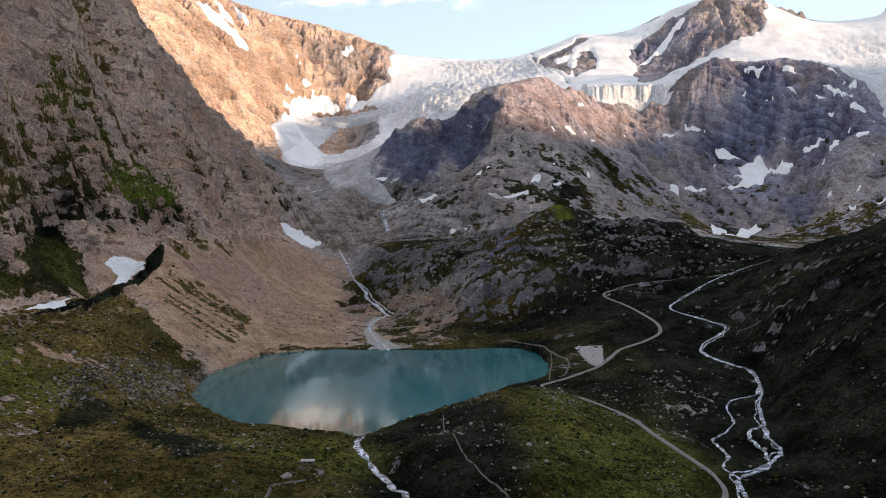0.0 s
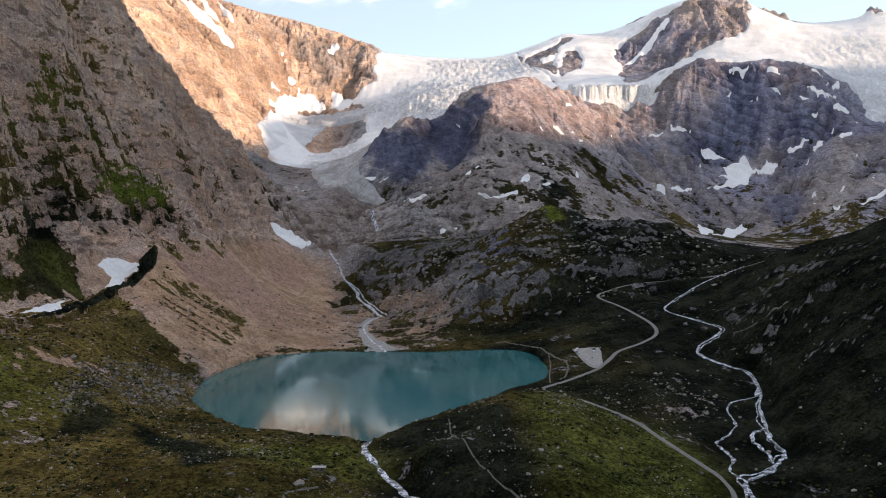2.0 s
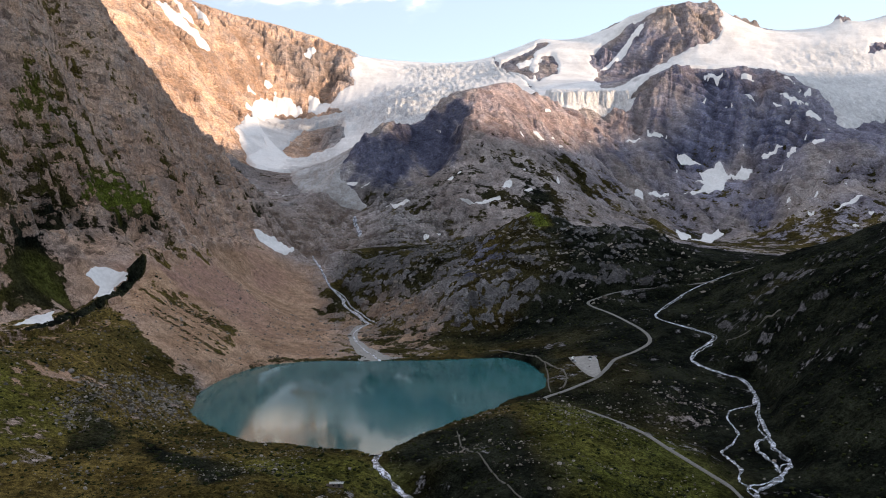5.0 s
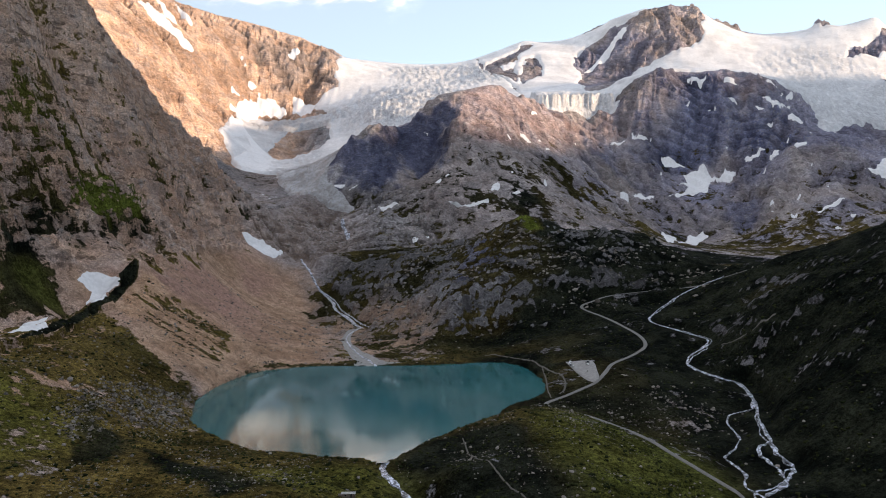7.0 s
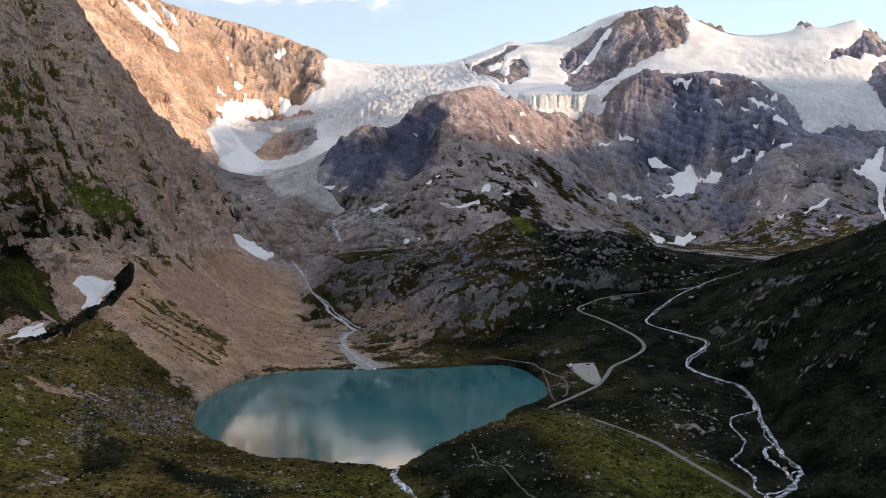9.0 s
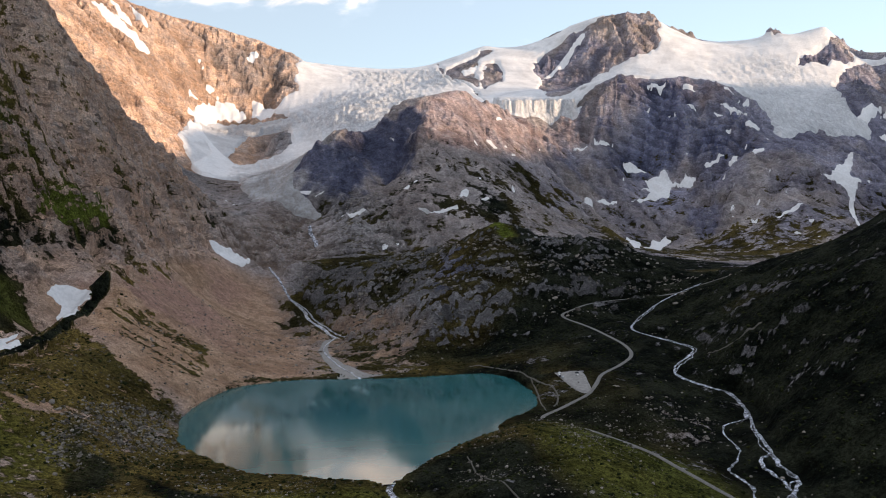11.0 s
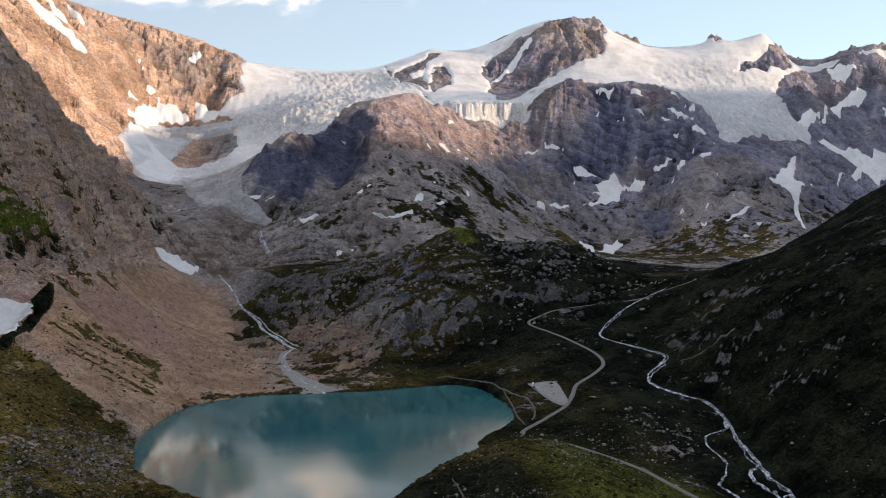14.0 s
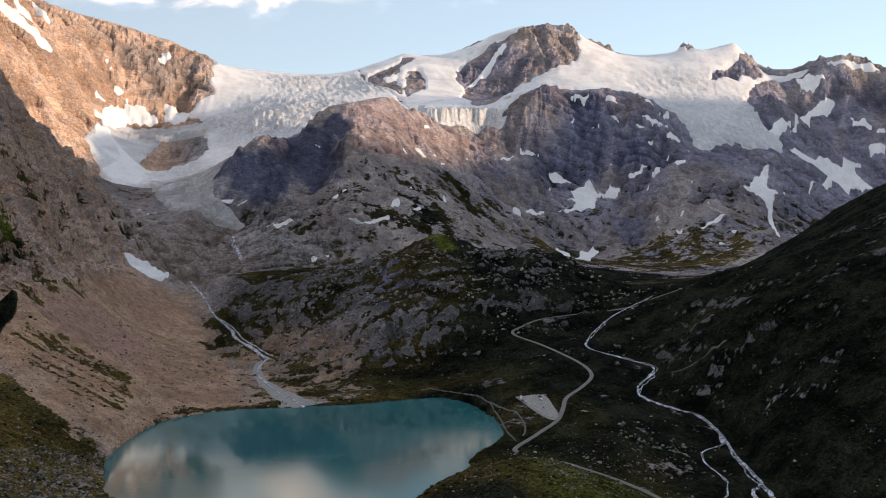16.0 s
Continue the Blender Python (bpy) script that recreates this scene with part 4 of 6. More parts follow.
def cover_of_ground(x, y, z):
    """What the ground carries, each from 0 to 1: plants, fresh green, heath, scree, rust, slaty and pale rock, with
    some shade and haze as colour.
    """
    n1, n2, n3 = fbm(x / 90, y / 90, 4, 101), fbm(x / 28, y / 28, 4, 103), fbm(x / 400, y / 400, 3, 107)
    dist = np.hypot(x, y)
    reach = 60 * step(1250, 1600, y)
    near_left = step(-335 + reach, -375 + reach, x) * step(1900, 1750, y) * step(520, 640, y)
    far = step(1450, 1650, y + 0.25 * np.abs(x - 100))
    # scree under the mountainside, the gravel plain before the lake
    edge = 815 + (x + 345) * -0.85
    scree = step(-20, 40, y - edge + 25 * n2) * step(-60, -130, x + 0.16 * (y - 900) + 25 * n2) * step(1520, 1380, y) * step(114, 88, z + 16 * n2 - 10 * step(1150, 1350, y))
    scree = np.maximum(scree, spot(x, y, -60, 1040, 80, 230, 10) * (0.5 + 0.8 * n2))
    scree = np.maximum(scree, spot(x, y, -190, 1620, 130, 220) * 0.25)
    side = signed_side(x, y)
    trough = area(x, y, "trough", 1.5)
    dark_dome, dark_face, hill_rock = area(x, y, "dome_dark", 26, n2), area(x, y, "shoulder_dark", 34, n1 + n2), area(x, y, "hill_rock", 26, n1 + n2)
    scree = np.maximum(scree * (1 - trough), 0)
    plants = np.full(np.shape(x), 0.8) + 0.25 * n1 + 0.2 * n2
    plants -= 0.55 * STEEP * np.maximum(step(95, 125, z) * step(-180, -260, x), step(620, 720, y) * step(-250, -150, x) * step(230, 170, x))
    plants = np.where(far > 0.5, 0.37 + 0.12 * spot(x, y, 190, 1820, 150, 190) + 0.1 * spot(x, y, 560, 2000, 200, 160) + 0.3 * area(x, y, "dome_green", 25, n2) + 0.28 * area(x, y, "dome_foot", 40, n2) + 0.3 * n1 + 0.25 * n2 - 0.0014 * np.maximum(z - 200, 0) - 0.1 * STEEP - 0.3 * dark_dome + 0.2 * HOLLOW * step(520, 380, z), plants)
    plants = plants * (1 - near_left) + near_left * (0.31 - 0.06 * step(210, 250, z) + 0.3 * n1 + 0.4 * n2 - 0.04 * step(225, 165, z) + 0.3 * step(0.75, 0.25, LOCAL) + 0.12 * HOLLOW)
    hill = np.clip(spot(x, y, 150, 1140, 330, 240) + spot(x, y, 0, 1320, 200, 200) + 0.8 * spot(x, y, 60, 995, 120, 110), 0, 1)
    plants = plants * (1 - hill) + hill * (1.04 + 0.4 * n1 + 0.3 * n2 - 0.42 * hill_rock * (0.75 + 1.2 * n2) + 0.35 * HOLLOW - 0.45 * step(0.5, 1.1, LOCAL))
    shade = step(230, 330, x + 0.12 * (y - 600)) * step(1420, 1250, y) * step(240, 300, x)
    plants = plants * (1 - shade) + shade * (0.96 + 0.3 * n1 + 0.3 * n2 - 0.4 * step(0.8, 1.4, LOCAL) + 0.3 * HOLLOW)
    floor_far = spot(x, y, 520, 1520, 270, 150)
    plants = np.maximum(plants, (0.8 + 0.4 * n2) * floor_far)
    plants = np.maximum(plants, 0.62 * spot(x, y, 800, 1800, 380, 220) + 0.3 * n2)
    plants -= 1.0 * scree
    plants += 0.4 * area(x, y, "dark_gully", 9, n2) + 0.07 * area(x, y, "cliff_foot", 16, n2) + 0.22 * area(x, y, "green_slope", 8, n2)
    stony = 0.5 * area(x, y, "rubble", 18, n2) + 0.35 * spot(x, y, 175, 610, 60, 45, -20)
    scree = np.maximum(scree, 0.8 * np.clip(stony, 0, 1))
    plants -= 0.9 * trough
    shore = (np.abs(x + 60) < 300) & (np.abs(y - 670) < 320)
    bank = np.zeros(np.shape(x))
    bank[shore] = 1 - step(8, 34, line_distance(x[shore], y[shore], SHORE_LINE, True)[0] + 26 * n2[shore])
    bank *= step(720, 800, y)
    plants += 0.75 * bank
    stripes = area(x, y, "stripes", 10, n2)
    bare = area(x, y, "bare_crest", 5, 0.5 * n2)
    flank = area(x, y, "grass_flank", 10, n2)
    scree = np.maximum(scree, 0.9 * flank)
    plants -= flank * (0.02 + 0.2 * step(0.0, 0.6, ridged(y / 8 + 0.03 * x, x / 120, 2, 111)))
    scree, plants = np.maximum(scree, bare), plants * (1 - 0.8 * bare)
    plants = np.maximum(plants, 0.6 * stripes * step(-0.2, 0.3, ridged(y / 7 + 0.03 * x, x / 140, 2, 109)))
    plants -= 0.55 * np.clip(stony, 0, 1) * (0.75 + 1.2 * n2)
    ledge = area(x, y, "ledge", 7, n2 + n1)
    ledge = np.maximum(ledge, 0.7 * spot(x, y, -470, 960, 80, 260, -13) * step(0.95, 0.5, LOCAL) * step(-0.1, 0.25, fbm(x / 16, y / 70, 3, 121)))
    ledge = np.maximum(ledge, 0.6 * spot(x, y, -392, 815, 22, 30) * step(-0.3, 0.2, n2))
    ledge = np.maximum(ledge, 0.5 * area(x, y, "upper_ledges", 14, n2) * step(-0.15, 0.25, n1 + n2))
    green = ledge + 0.3 * spot(x, y, -425, 715, 25, 90, -10) + 0.62 * spot(x, y, 95, 460, 72, 135) * step(26, 44, x - 0.05 * (y - 450)) + 0.5 * spot(x, y, -320, 480, 90, 90) + 0.5 * spot(x, y, -80, 450, 60, 40) + area(x, y, "hill_green", 9, n2)
    green = np.clip(green, 0, 1)
    plants = plants + 0.25 * np.clip(ledge + 0.6 * spot(x, y, -425, 715, 25, 90, -10) + area(x, y, "hill_green", 9, n2), 0, 1)
    # heath growth, also laid over shaded ground: ridge, side valley, knoll's left flank
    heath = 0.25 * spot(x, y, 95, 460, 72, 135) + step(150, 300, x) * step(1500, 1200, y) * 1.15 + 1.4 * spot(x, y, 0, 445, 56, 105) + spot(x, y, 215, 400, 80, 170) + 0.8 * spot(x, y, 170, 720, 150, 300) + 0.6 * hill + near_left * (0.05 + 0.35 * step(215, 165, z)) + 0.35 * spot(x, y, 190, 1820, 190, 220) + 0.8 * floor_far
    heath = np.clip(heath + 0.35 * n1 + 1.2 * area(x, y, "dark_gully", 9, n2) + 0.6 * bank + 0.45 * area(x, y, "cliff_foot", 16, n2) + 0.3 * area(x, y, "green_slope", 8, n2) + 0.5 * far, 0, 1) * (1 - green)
    # rust-brown rock; on shoulder_top it holds the sunlit ridge as colour
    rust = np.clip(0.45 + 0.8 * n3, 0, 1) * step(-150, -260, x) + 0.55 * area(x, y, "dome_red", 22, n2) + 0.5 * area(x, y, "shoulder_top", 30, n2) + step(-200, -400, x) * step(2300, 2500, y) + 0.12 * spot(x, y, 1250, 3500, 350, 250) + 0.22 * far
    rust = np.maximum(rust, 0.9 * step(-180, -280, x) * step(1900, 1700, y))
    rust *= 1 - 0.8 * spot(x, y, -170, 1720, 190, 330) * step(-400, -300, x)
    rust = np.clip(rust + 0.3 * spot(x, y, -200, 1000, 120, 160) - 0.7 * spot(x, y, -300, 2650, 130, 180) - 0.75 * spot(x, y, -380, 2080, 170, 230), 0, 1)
    # far slopes bluer: their shade and aerial haze mixed into the rock colour
    slate_shade_haze = 0.3 * spot(x, y, 1050, 2420, 430, 330) + 0.6 * spot(x, y, 1900, 2600, 700, 900) + far * step(100, 700, x) * (0.2 + 0.7 * n1) + 0.35 * spot(x, y, 950, 3300, 300, 350)
    slate_shade_haze = np.maximum(slate_shade_haze, 0.9 * area(x, y, "slope_dark", 40, n1) + 0.8 * area(x, y, "hill_slate", 20, n2))
    red = area(x, y, "dome_red", 22, n2)
    slate_shade_haze = np.clip(slate_shade_haze * (1 - red) + 0.4 * red, 0, 0.7)
    # dome flank and shoulder face: dark rock with their shade put into colour
    slate_shade_haze = np.maximum(slate_shade_haze, np.maximum(dark_dome, 0.95 * dark_face * (0.85 + 0.6 * n1)))
    # near-black band along the moraine trough, made with the heath colour
    plants, heath = np.maximum(plants, trough), np.maximum(heath * (1 - trough), trough)
    # pale rock; it also lightens bulging ribs, relief shading put into colour
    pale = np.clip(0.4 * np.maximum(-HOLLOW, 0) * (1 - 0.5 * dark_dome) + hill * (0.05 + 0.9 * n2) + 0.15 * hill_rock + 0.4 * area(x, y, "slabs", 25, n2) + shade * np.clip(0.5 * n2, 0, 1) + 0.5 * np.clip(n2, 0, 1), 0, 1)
    crag = area(x, y, "crag", 30, n2)
    # darker rock tone; at dome flank, ridge and hollows it stands in for shade
    dark_rock_shade = hill * (0.75 + 0.5 * n2) + (0.3 + 0.6 * HOLLOW) * spot(x, y, -120, 1640, 220, 190) + 0.5 * area(x, y, "cliff_foot", 16, n2) + 0.45 * crag + 0.8 * dark_dome + 0.3 * dark_face + 0.2 * spot(x, y, 300, 1850, 260, 200)
    dark_rock_shade += 0.95 * shade + far * (0.3 * n1 + 0.3 * HOLLOW + 0.12) * (1 - dark_dome) + near_left * (0.35 * n1 + 0.25 * n2)
    rust *= 1 - 0.45 * crag
    return {"loam": np.clip(bare + 0.5 * stripes + 0.6 * flank, 0, 1), "dark_rock_shade": np.clip(dark_rock_shade, 0, 1), "plants": np.clip(plants, 0, 1), "green": green, "heath": heath, "scree": np.clip(scree, 0, 1), "rust": rust, "slate_shade_haze": np.clip(slate_shade_haze, 0, 1), "pale": pale, "crisp": 1 - 0.6 * far - 0.3 * step(-200, -400, x) * step(2000, 2300, y), "side": np.clip(step(-200, -300, x) * step(2100, 1900, y) + 0.45 * step(-250, -400, x), 0, 1)}


COVER = cover_of_ground(GX, GY, GZ)

# each landform is an object of its own: cells go to the landform whose middle lies nearest
FORMS = {
    "ground": [(-200, 450), (0, 450), (150, 480), (180, 650), (-60, 650), (150, 850), (60, 760), (-120, 900), (0, 0), (-100, -600), (600, -700), (290, 1010), (-250, 540), (-60, 1080)],
    "moraine": [(-320, 640), (-290, 760), (-240, 900), (-240, 1050), (-200, 1250), (-340, 870)],
    "mountainside": [(-480, 700), (-460, 1000), (-420, 1250), (-400, 1500), (-600, 1300), (-380, 1700), (-900, 800), (-480, 500), (-700, 200), (-1000, -600), (-460, 850), (-800, 1600)],
    "rocky_hill": [(120, 1120), (250, 1150), (30, 1250), (330, 1140), (180, 1300), (-50, 1400)],
    "dark_ridge": [(400, 800), (330, 620), (520, 900), (380, 450), (600, 700), (750, 1050), (950, 1150), (420, 200), (480, 1010)],
    "dome_mountain": [(100, 1800), (300, 2000), (200, 2200), (450, 2200), (0, 2050), (400, 2400), (500, 1900), (80, 1600)],
    "glacier_basin": [(-250, 2000), (-300, 2500), (-200, 2700), (0, 2900), (100, 3300), (200, 3800), (500, 2900), (-180, 1700), (500, 3300), (-100, 2400)],
    "sunlit_wall": [(-700, 2300), (-700, 2800), (-400, 3200), (-900, 3200), (-1200, 2600), (-600, 3800)],
    "high_peak": [(800, 3500), (1100, 3500), (1400, 3600), (1700, 3400), (1300, 3100), (900, 3100), (1200, 4000), (2000, 3400), (1700, 2900)],
    "rugged_shoulder": [(950, 2500), (1150, 2450), (1000, 2250), (1200, 2100), (700, 2350), (850, 2000), (750, 1650), (1050, 1700)],
    "far_mountain": [(2300, 3000), (2000, 2500), (1700, 2200), (2600, 3200), (1600, 1900), (2200, 3400)],
    "evening_massif": [(2200, 1000), (1700, 0), (1400, 900), (1500, -900), (2600, 1700), (1100, 300)],
}
FORM_LABELS = {
    "ground": ("dark green alpine valley floor with grass, heath and scattered stones", "ground"),
    "moraine": ("long lateral moraine, grassy crest above bare brown gravel scree", "moraine"),
    "mountainside": ("steep brown rock mountainside with slanting bands and green ledges", "mountain"),
    "rocky_hill": ("low ice-scoured hill of grey rock with dark grass patches", "hill"),
    "dark_ridge": ("dark heath-covered ridge in deep evening shade", "ridge"),
    "dome_mountain": ("broad rock dome with a reddish sunlit top and shaded flank", "mountain"),
    "glacier_basin": ("grey rock basin under the glacier between two slopes", "valley"),
    "sunlit_wall": ("jagged brown mountain wall lit orange by the low sun", "mountain"),
    "high_peak": ("highest snow-covered peak with bare brown rock faces", "mountain"),
    "rugged_shoulder": ("dark blue-grey rocky mountain shoulder with snow patches below the peak", "mountain"),
    "far_mountain": ("distant blue-grey mountain with snow couloirs beside a glacier", "mountain"),
    "evening_massif": ("high bare massif closing the valley on its evening side", "mountain"),
}


def mesh_object(name, verts, faces, material, smooth=True, fields=None, parent=None):
    me = bpy.data.meshes.new(name)
    verts, faces = np.asarray(verts, np.float32), np.asarray(faces, np.int32)
    n = faces.shape[1]
    me.vertices.add(len(verts))
    me.vertices.foreach_set("co", verts.ravel())
    me.loops.add(faces.size)
    me.loops.foreach_set("vertex_index", faces.ravel())
    me.polygons.add(len(faces))
    me.polygons.foreach_set("loop_start", np.arange(0, faces.size, n, dtype=np.int32))
    me.polygons.foreach_set("use_smooth", np.full(len(faces), smooth))
    me.update(calc_edges=True)
    for key, values in (fields or {}).items():
        me.attributes.new(key, "FLOAT", "POINT").data.foreach_set("value", np.asarray(values, np.float32).ravel())
    me.materials.append(material)
    ob = new(name, me)
    if parent:
        ob.parent = parent
    return ob


def build_ground():
    nt, nr = GX.shape
    index = np.arange(nt * nr).reshape(nt, nr)
    quads = np.stack([index[:-1, :-1], index[:-1, 1:], index[1:, 1:], index[1:, :-1]], -1).reshape(-1, 4)
    mx, my = GX[:-1, :-1].ravel(), GY[:-1, :-1].ravel()
    jx, jy = mx + 25 * fbm(mx / 70, my / 70, 3, 113), my + 25 * fbm(mx / 70, my / 70, 3, 117)
    best, owner = np.full(len(quads), 1e18), np.zeros(len(quads), int)
    for k, seeds in enumerate(FORMS.values()):
        for sx, sy in seeds:
            d = (jx - sx) ** 2 + (jy - sy) ** 2
            near = d < best
            best[near], owner[near] = d[near], k
    co = np.stack([GX, GY, GZ], -1).reshape(-1, 3)
    for k, name in enumerate(FORMS):
        q = quads[owner == k]
        used, small = np.unique(q, return_inverse=True)
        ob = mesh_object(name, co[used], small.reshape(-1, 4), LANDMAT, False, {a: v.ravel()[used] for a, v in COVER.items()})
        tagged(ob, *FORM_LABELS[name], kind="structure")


build_ground()

# ---- water, road and paths ----
def lake():
    xs, ys = np.linspace(-232, 112, 60), np.linspace(484, 868, 60)
    x, y = np.meshgrid(xs, ys, indexing="ij")
    i = np.arange(3600).reshape(60, 60)
    quads = np.stack([i[:-1, :-1], i[1:, :-1], i[1:, 1:], i[:-1, 1:]], -1).reshape(-1, 4)
    mid = np.stack([x, y], -1).reshape(-1, 2)[quads].mean(1)
    d, _ = line_distance(mid[:, 0], mid[:, 1], SHORE_LINE, True)
    quads = quads[inside(mid[:, 0], mid[:, 1], [tuple(p) for p in SHORE_LINE]) | (d < 9) & (np.hypot(mid[:, 0] + 53, mid[:, 1] - 488) > 16)]
    used, small = np.unique(quads, return_inverse=True)
    ob = mesh_object("lake", np.stack([x.ravel(), y.ravel(), np.zeros(3600)], -1)[used], small.reshape(-1, 4), WATER)
    return tagged(ob, "milky turquoise glacial lake reflecting pale clouds", "lake", kind="structure")


def ribbon(name, line, width, material, label, category, lift=0.3, thick=1.5, ragged=0.0, seed=0, kind="structure", per=10):
    """A strip laid on the ground along a line, with a raised middle and edges that run into the ground."""
    p = smooth_line(line, per)
    d = np.gradient(p, axis=0)
    d /= np.linalg.norm(d, axis=1)[:, None]
    side = np.stack([d[:, 1], -d[:, 0]], -1)
    w = np.interp(np.linspace(0, 1, len(p)), np.linspace(0, 1, len(width)), width) if isinstance(width, tuple) else np.full(len(p), float(width))
    s = np.arange(len(p)) * 0.9
    if ragged > 0.6:
        p = p + side * (1.5 * fbm(s / 7, s * 0 + 9, 3, 400 + seed))[:, None]
    left = w / 2 * np.maximum(1 + ragged * fbm(s / 5, s * 0, 3, 200 + seed), 0.2)
    right = w / 2 * np.maximum(1 + ragged * fbm(s / 5, s * 0 + 40, 3, 300 + seed), 0.2)
    rows = []
    for f in (-1.0, -0.8, -0.3, 0.3, 0.8, 1.0):
        q = p + side * (f * np.where(f < 0, left, right))[:, None]
        z = on_ground(q[:, 0], q[:, 1]) + (lift if abs(f) < 0.9 else -thick * 0.3)
        rows.append(np.column_stack([q, z]))
    v = np.stack(rows, 1)
    i = np.arange(len(p) * 6).reshape(-1, 6)
    quads = np.stack([i[:-1, :-1], i[:-1, 1:], i[1:, 1:], i[1:, :-1]], -1).reshape(-1, 4)
    return tagged(mesh_object(name, v.reshape(-1, 3), quads, material), label, category, kind=kind)


lake()
ribbon("road", ROAD, (4.4, 4.6, 4.4, 3.9, 3.6), ROADMAT, "narrow pale gravel mountain road winding up the valley", "road", 0.35)
ribbon("river", STREAM, (1.9, 1.9, 2.4, 3.2, 3.1, 3.7), TORRENT, "white glacial torrent rushing down the side valley", "river", 0.35, ragged=1.4, seed=1, per=14)
ribbon("river", BRANCH_RIGHT, (2.9, 2.4, 3.2, 3.1), TORRENT, "foaming right arm of the braided torrent", "river", 0.35, ragged=1.4, seed=2, per=14)
ribbon("river", BRANCH_LEFT, (1.7, 2.0, 2.1, 2.5), TORRENT, "foaming left arm of the braided torrent", "river", 0.35, ragged=1.4, seed=3, per=14)
ribbon("river", BRANCH_MIDDLE, (2.5, 3, 2.5), TORRENT, "thin middle thread of the braided torrent", "river", 0.35, ragged=1.4, seed=4, per=14)
for thread, (braid, swing) in enumerate(((STREAM, -5), (BRANCH_RIGHT, 4))):
    centre = smooth_line(braid, 3)
    across = np.gradient(centre, axis=0)
    across = np.stack([across[:, 1], -across[:, 0]], -1) / np.linalg.norm(across, axis=1)[:, None]
    offset = swing * np.abs(fbm(np.arange(len(centre)) / 3.1, np.zeros(len(centre)), 2, 430 + thread)) * 1.6
    ribbon("river", [tuple(q) for q in centre + across * offset[:, None]], (0.9, 1.3, 1.0, 1.4), TORRENT, "thin side thread of the braided torrent", "river", 0.4, ragged=1.4, seed=20 + thread, per=6)
ribbon("river", OUTLET, (4.5, 4.5, 5, 5), TORRENT, "white outflow stream leaving the lake", "river", 0.4, ragged=1.3, seed=5, per=14)
ribbon("river", MELT[:7], (3.5, 5, 6, 5), TORRENT, "white meltwater stream tumbling from the glacier gorge", "river", 1.0, ragged=1.0, seed=6, per=24)
ribbon("river", [(x + dx, y) for (x, y), dx in zip(MELT[2:7], (0, 6, 8, 9, 14))], (1.2, 2.4, 2.2), TORRENT, "side thread of the meltwater stream", "river", 1.0, ragged=1.0, seed=7, per=24)
ribbon("gravel_fan", [(-84, 1165), (-98, 1080), (-97, 1010), (-84, 930), (-66, 868), (-58, 842)], (6, 12, 14, 18, 34, 60), SILT, "grey silt fan where the stream enters the lake", "gravel", 0.3, ragged=0.5, seed=8)
ribbon("river", [(-84, 1160), (-97, 1080), (-97, 1010), (-84, 930), (-68, 870), (-60, 836)], (2, 2, 2.5, 3, 3), TORRENT, "pale meltwater thread crossing the silt fan", "river", 0.5, ragged=0.9, seed=9, per=20)
ribbon("river", [(-132, 1735), (-122, 1690), (-113, 1630)], (5, 7, 7), TORRENT, "short white waterfall below the glacier snout", "waterfall", 2.2, ragged=0.8, seed=10, per=14)
ribbon("footpath", [(60, 866), (73, 862), (94, 826), (104, 772), (112, 722), (108, 690), (96, 662)], 1.8, TRAILMAT, "narrow pale footpath along the lake shore", "path", 0.3, ragged=0.3, seed=11)
ribbon("footpath", [(104, 772), (100, 735), (92, 690), (86, 650)], 1.3, TRAILMAT, "faint footpath branching to the lake shore", "path", 0.3, ragged=0.3, seed=12)
ribbon("footpath", [(-2, 525), (-1, 491), (6, 430), (16, 387), (29, 362)], 0.9, TRAILMAT, "thin trodden trail climbing the grassy knoll", "path", 0.3, ragged=0.3, seed=13)
ribbon("footpath", [(-84, 340), (-86, 370), (-86, 383), (-82, 391), (-72, 396)], 1.8, TRAILMAT, "curving dirt track in the meadow", "path", 0.3, ragged=0.2, seed=14)
ribbon("footpath", [(282, 757), (298, 736), (322, 726)], 2.6, TRAILMAT, "stony track slanting up the dark ridge", "path", 0.3, ragged=0.5, seed=15)


def gravel_lot():
    """The car park: a gravel slab that follows the slope, with a rim that runs into the ground."""
    p = smooth_line(LOT + LOT[:1], 5)[:-1]
    c = p.mean(0)
    rows = [np.column_stack([c + (p - c) * f, on_ground(*(c + (p - c) * f).T) + lift]) for f, lift in ((0.05, 0.35), (0.4, 0.35), (0.75, 0.35), (1.0, 0.35), (1.05, -0.6))]
    v = np.stack(rows, 1)
    i = np.arange(v.shape[0] * 5).reshape(-1, 5)
    j = np.roll(i, -1, axis=0)
    quads = np.stack([i[:, :-1], i[:, 1:], j[:, 1:], j[:, :-1]], -1).reshape(-1, 4)
    return tagged(mesh_object("car_park", v.reshape(-1, 3), quads, SILT), "pale gravel car park beside the mountain road", "car park", kind="structure")


gravel_lot()

# ---- glaciers and snow ----
CELLS = np.arange(GX.size).reshape(GX.shape)
FLOW = fbm(GX / 130, GY / 130, 3, 141)


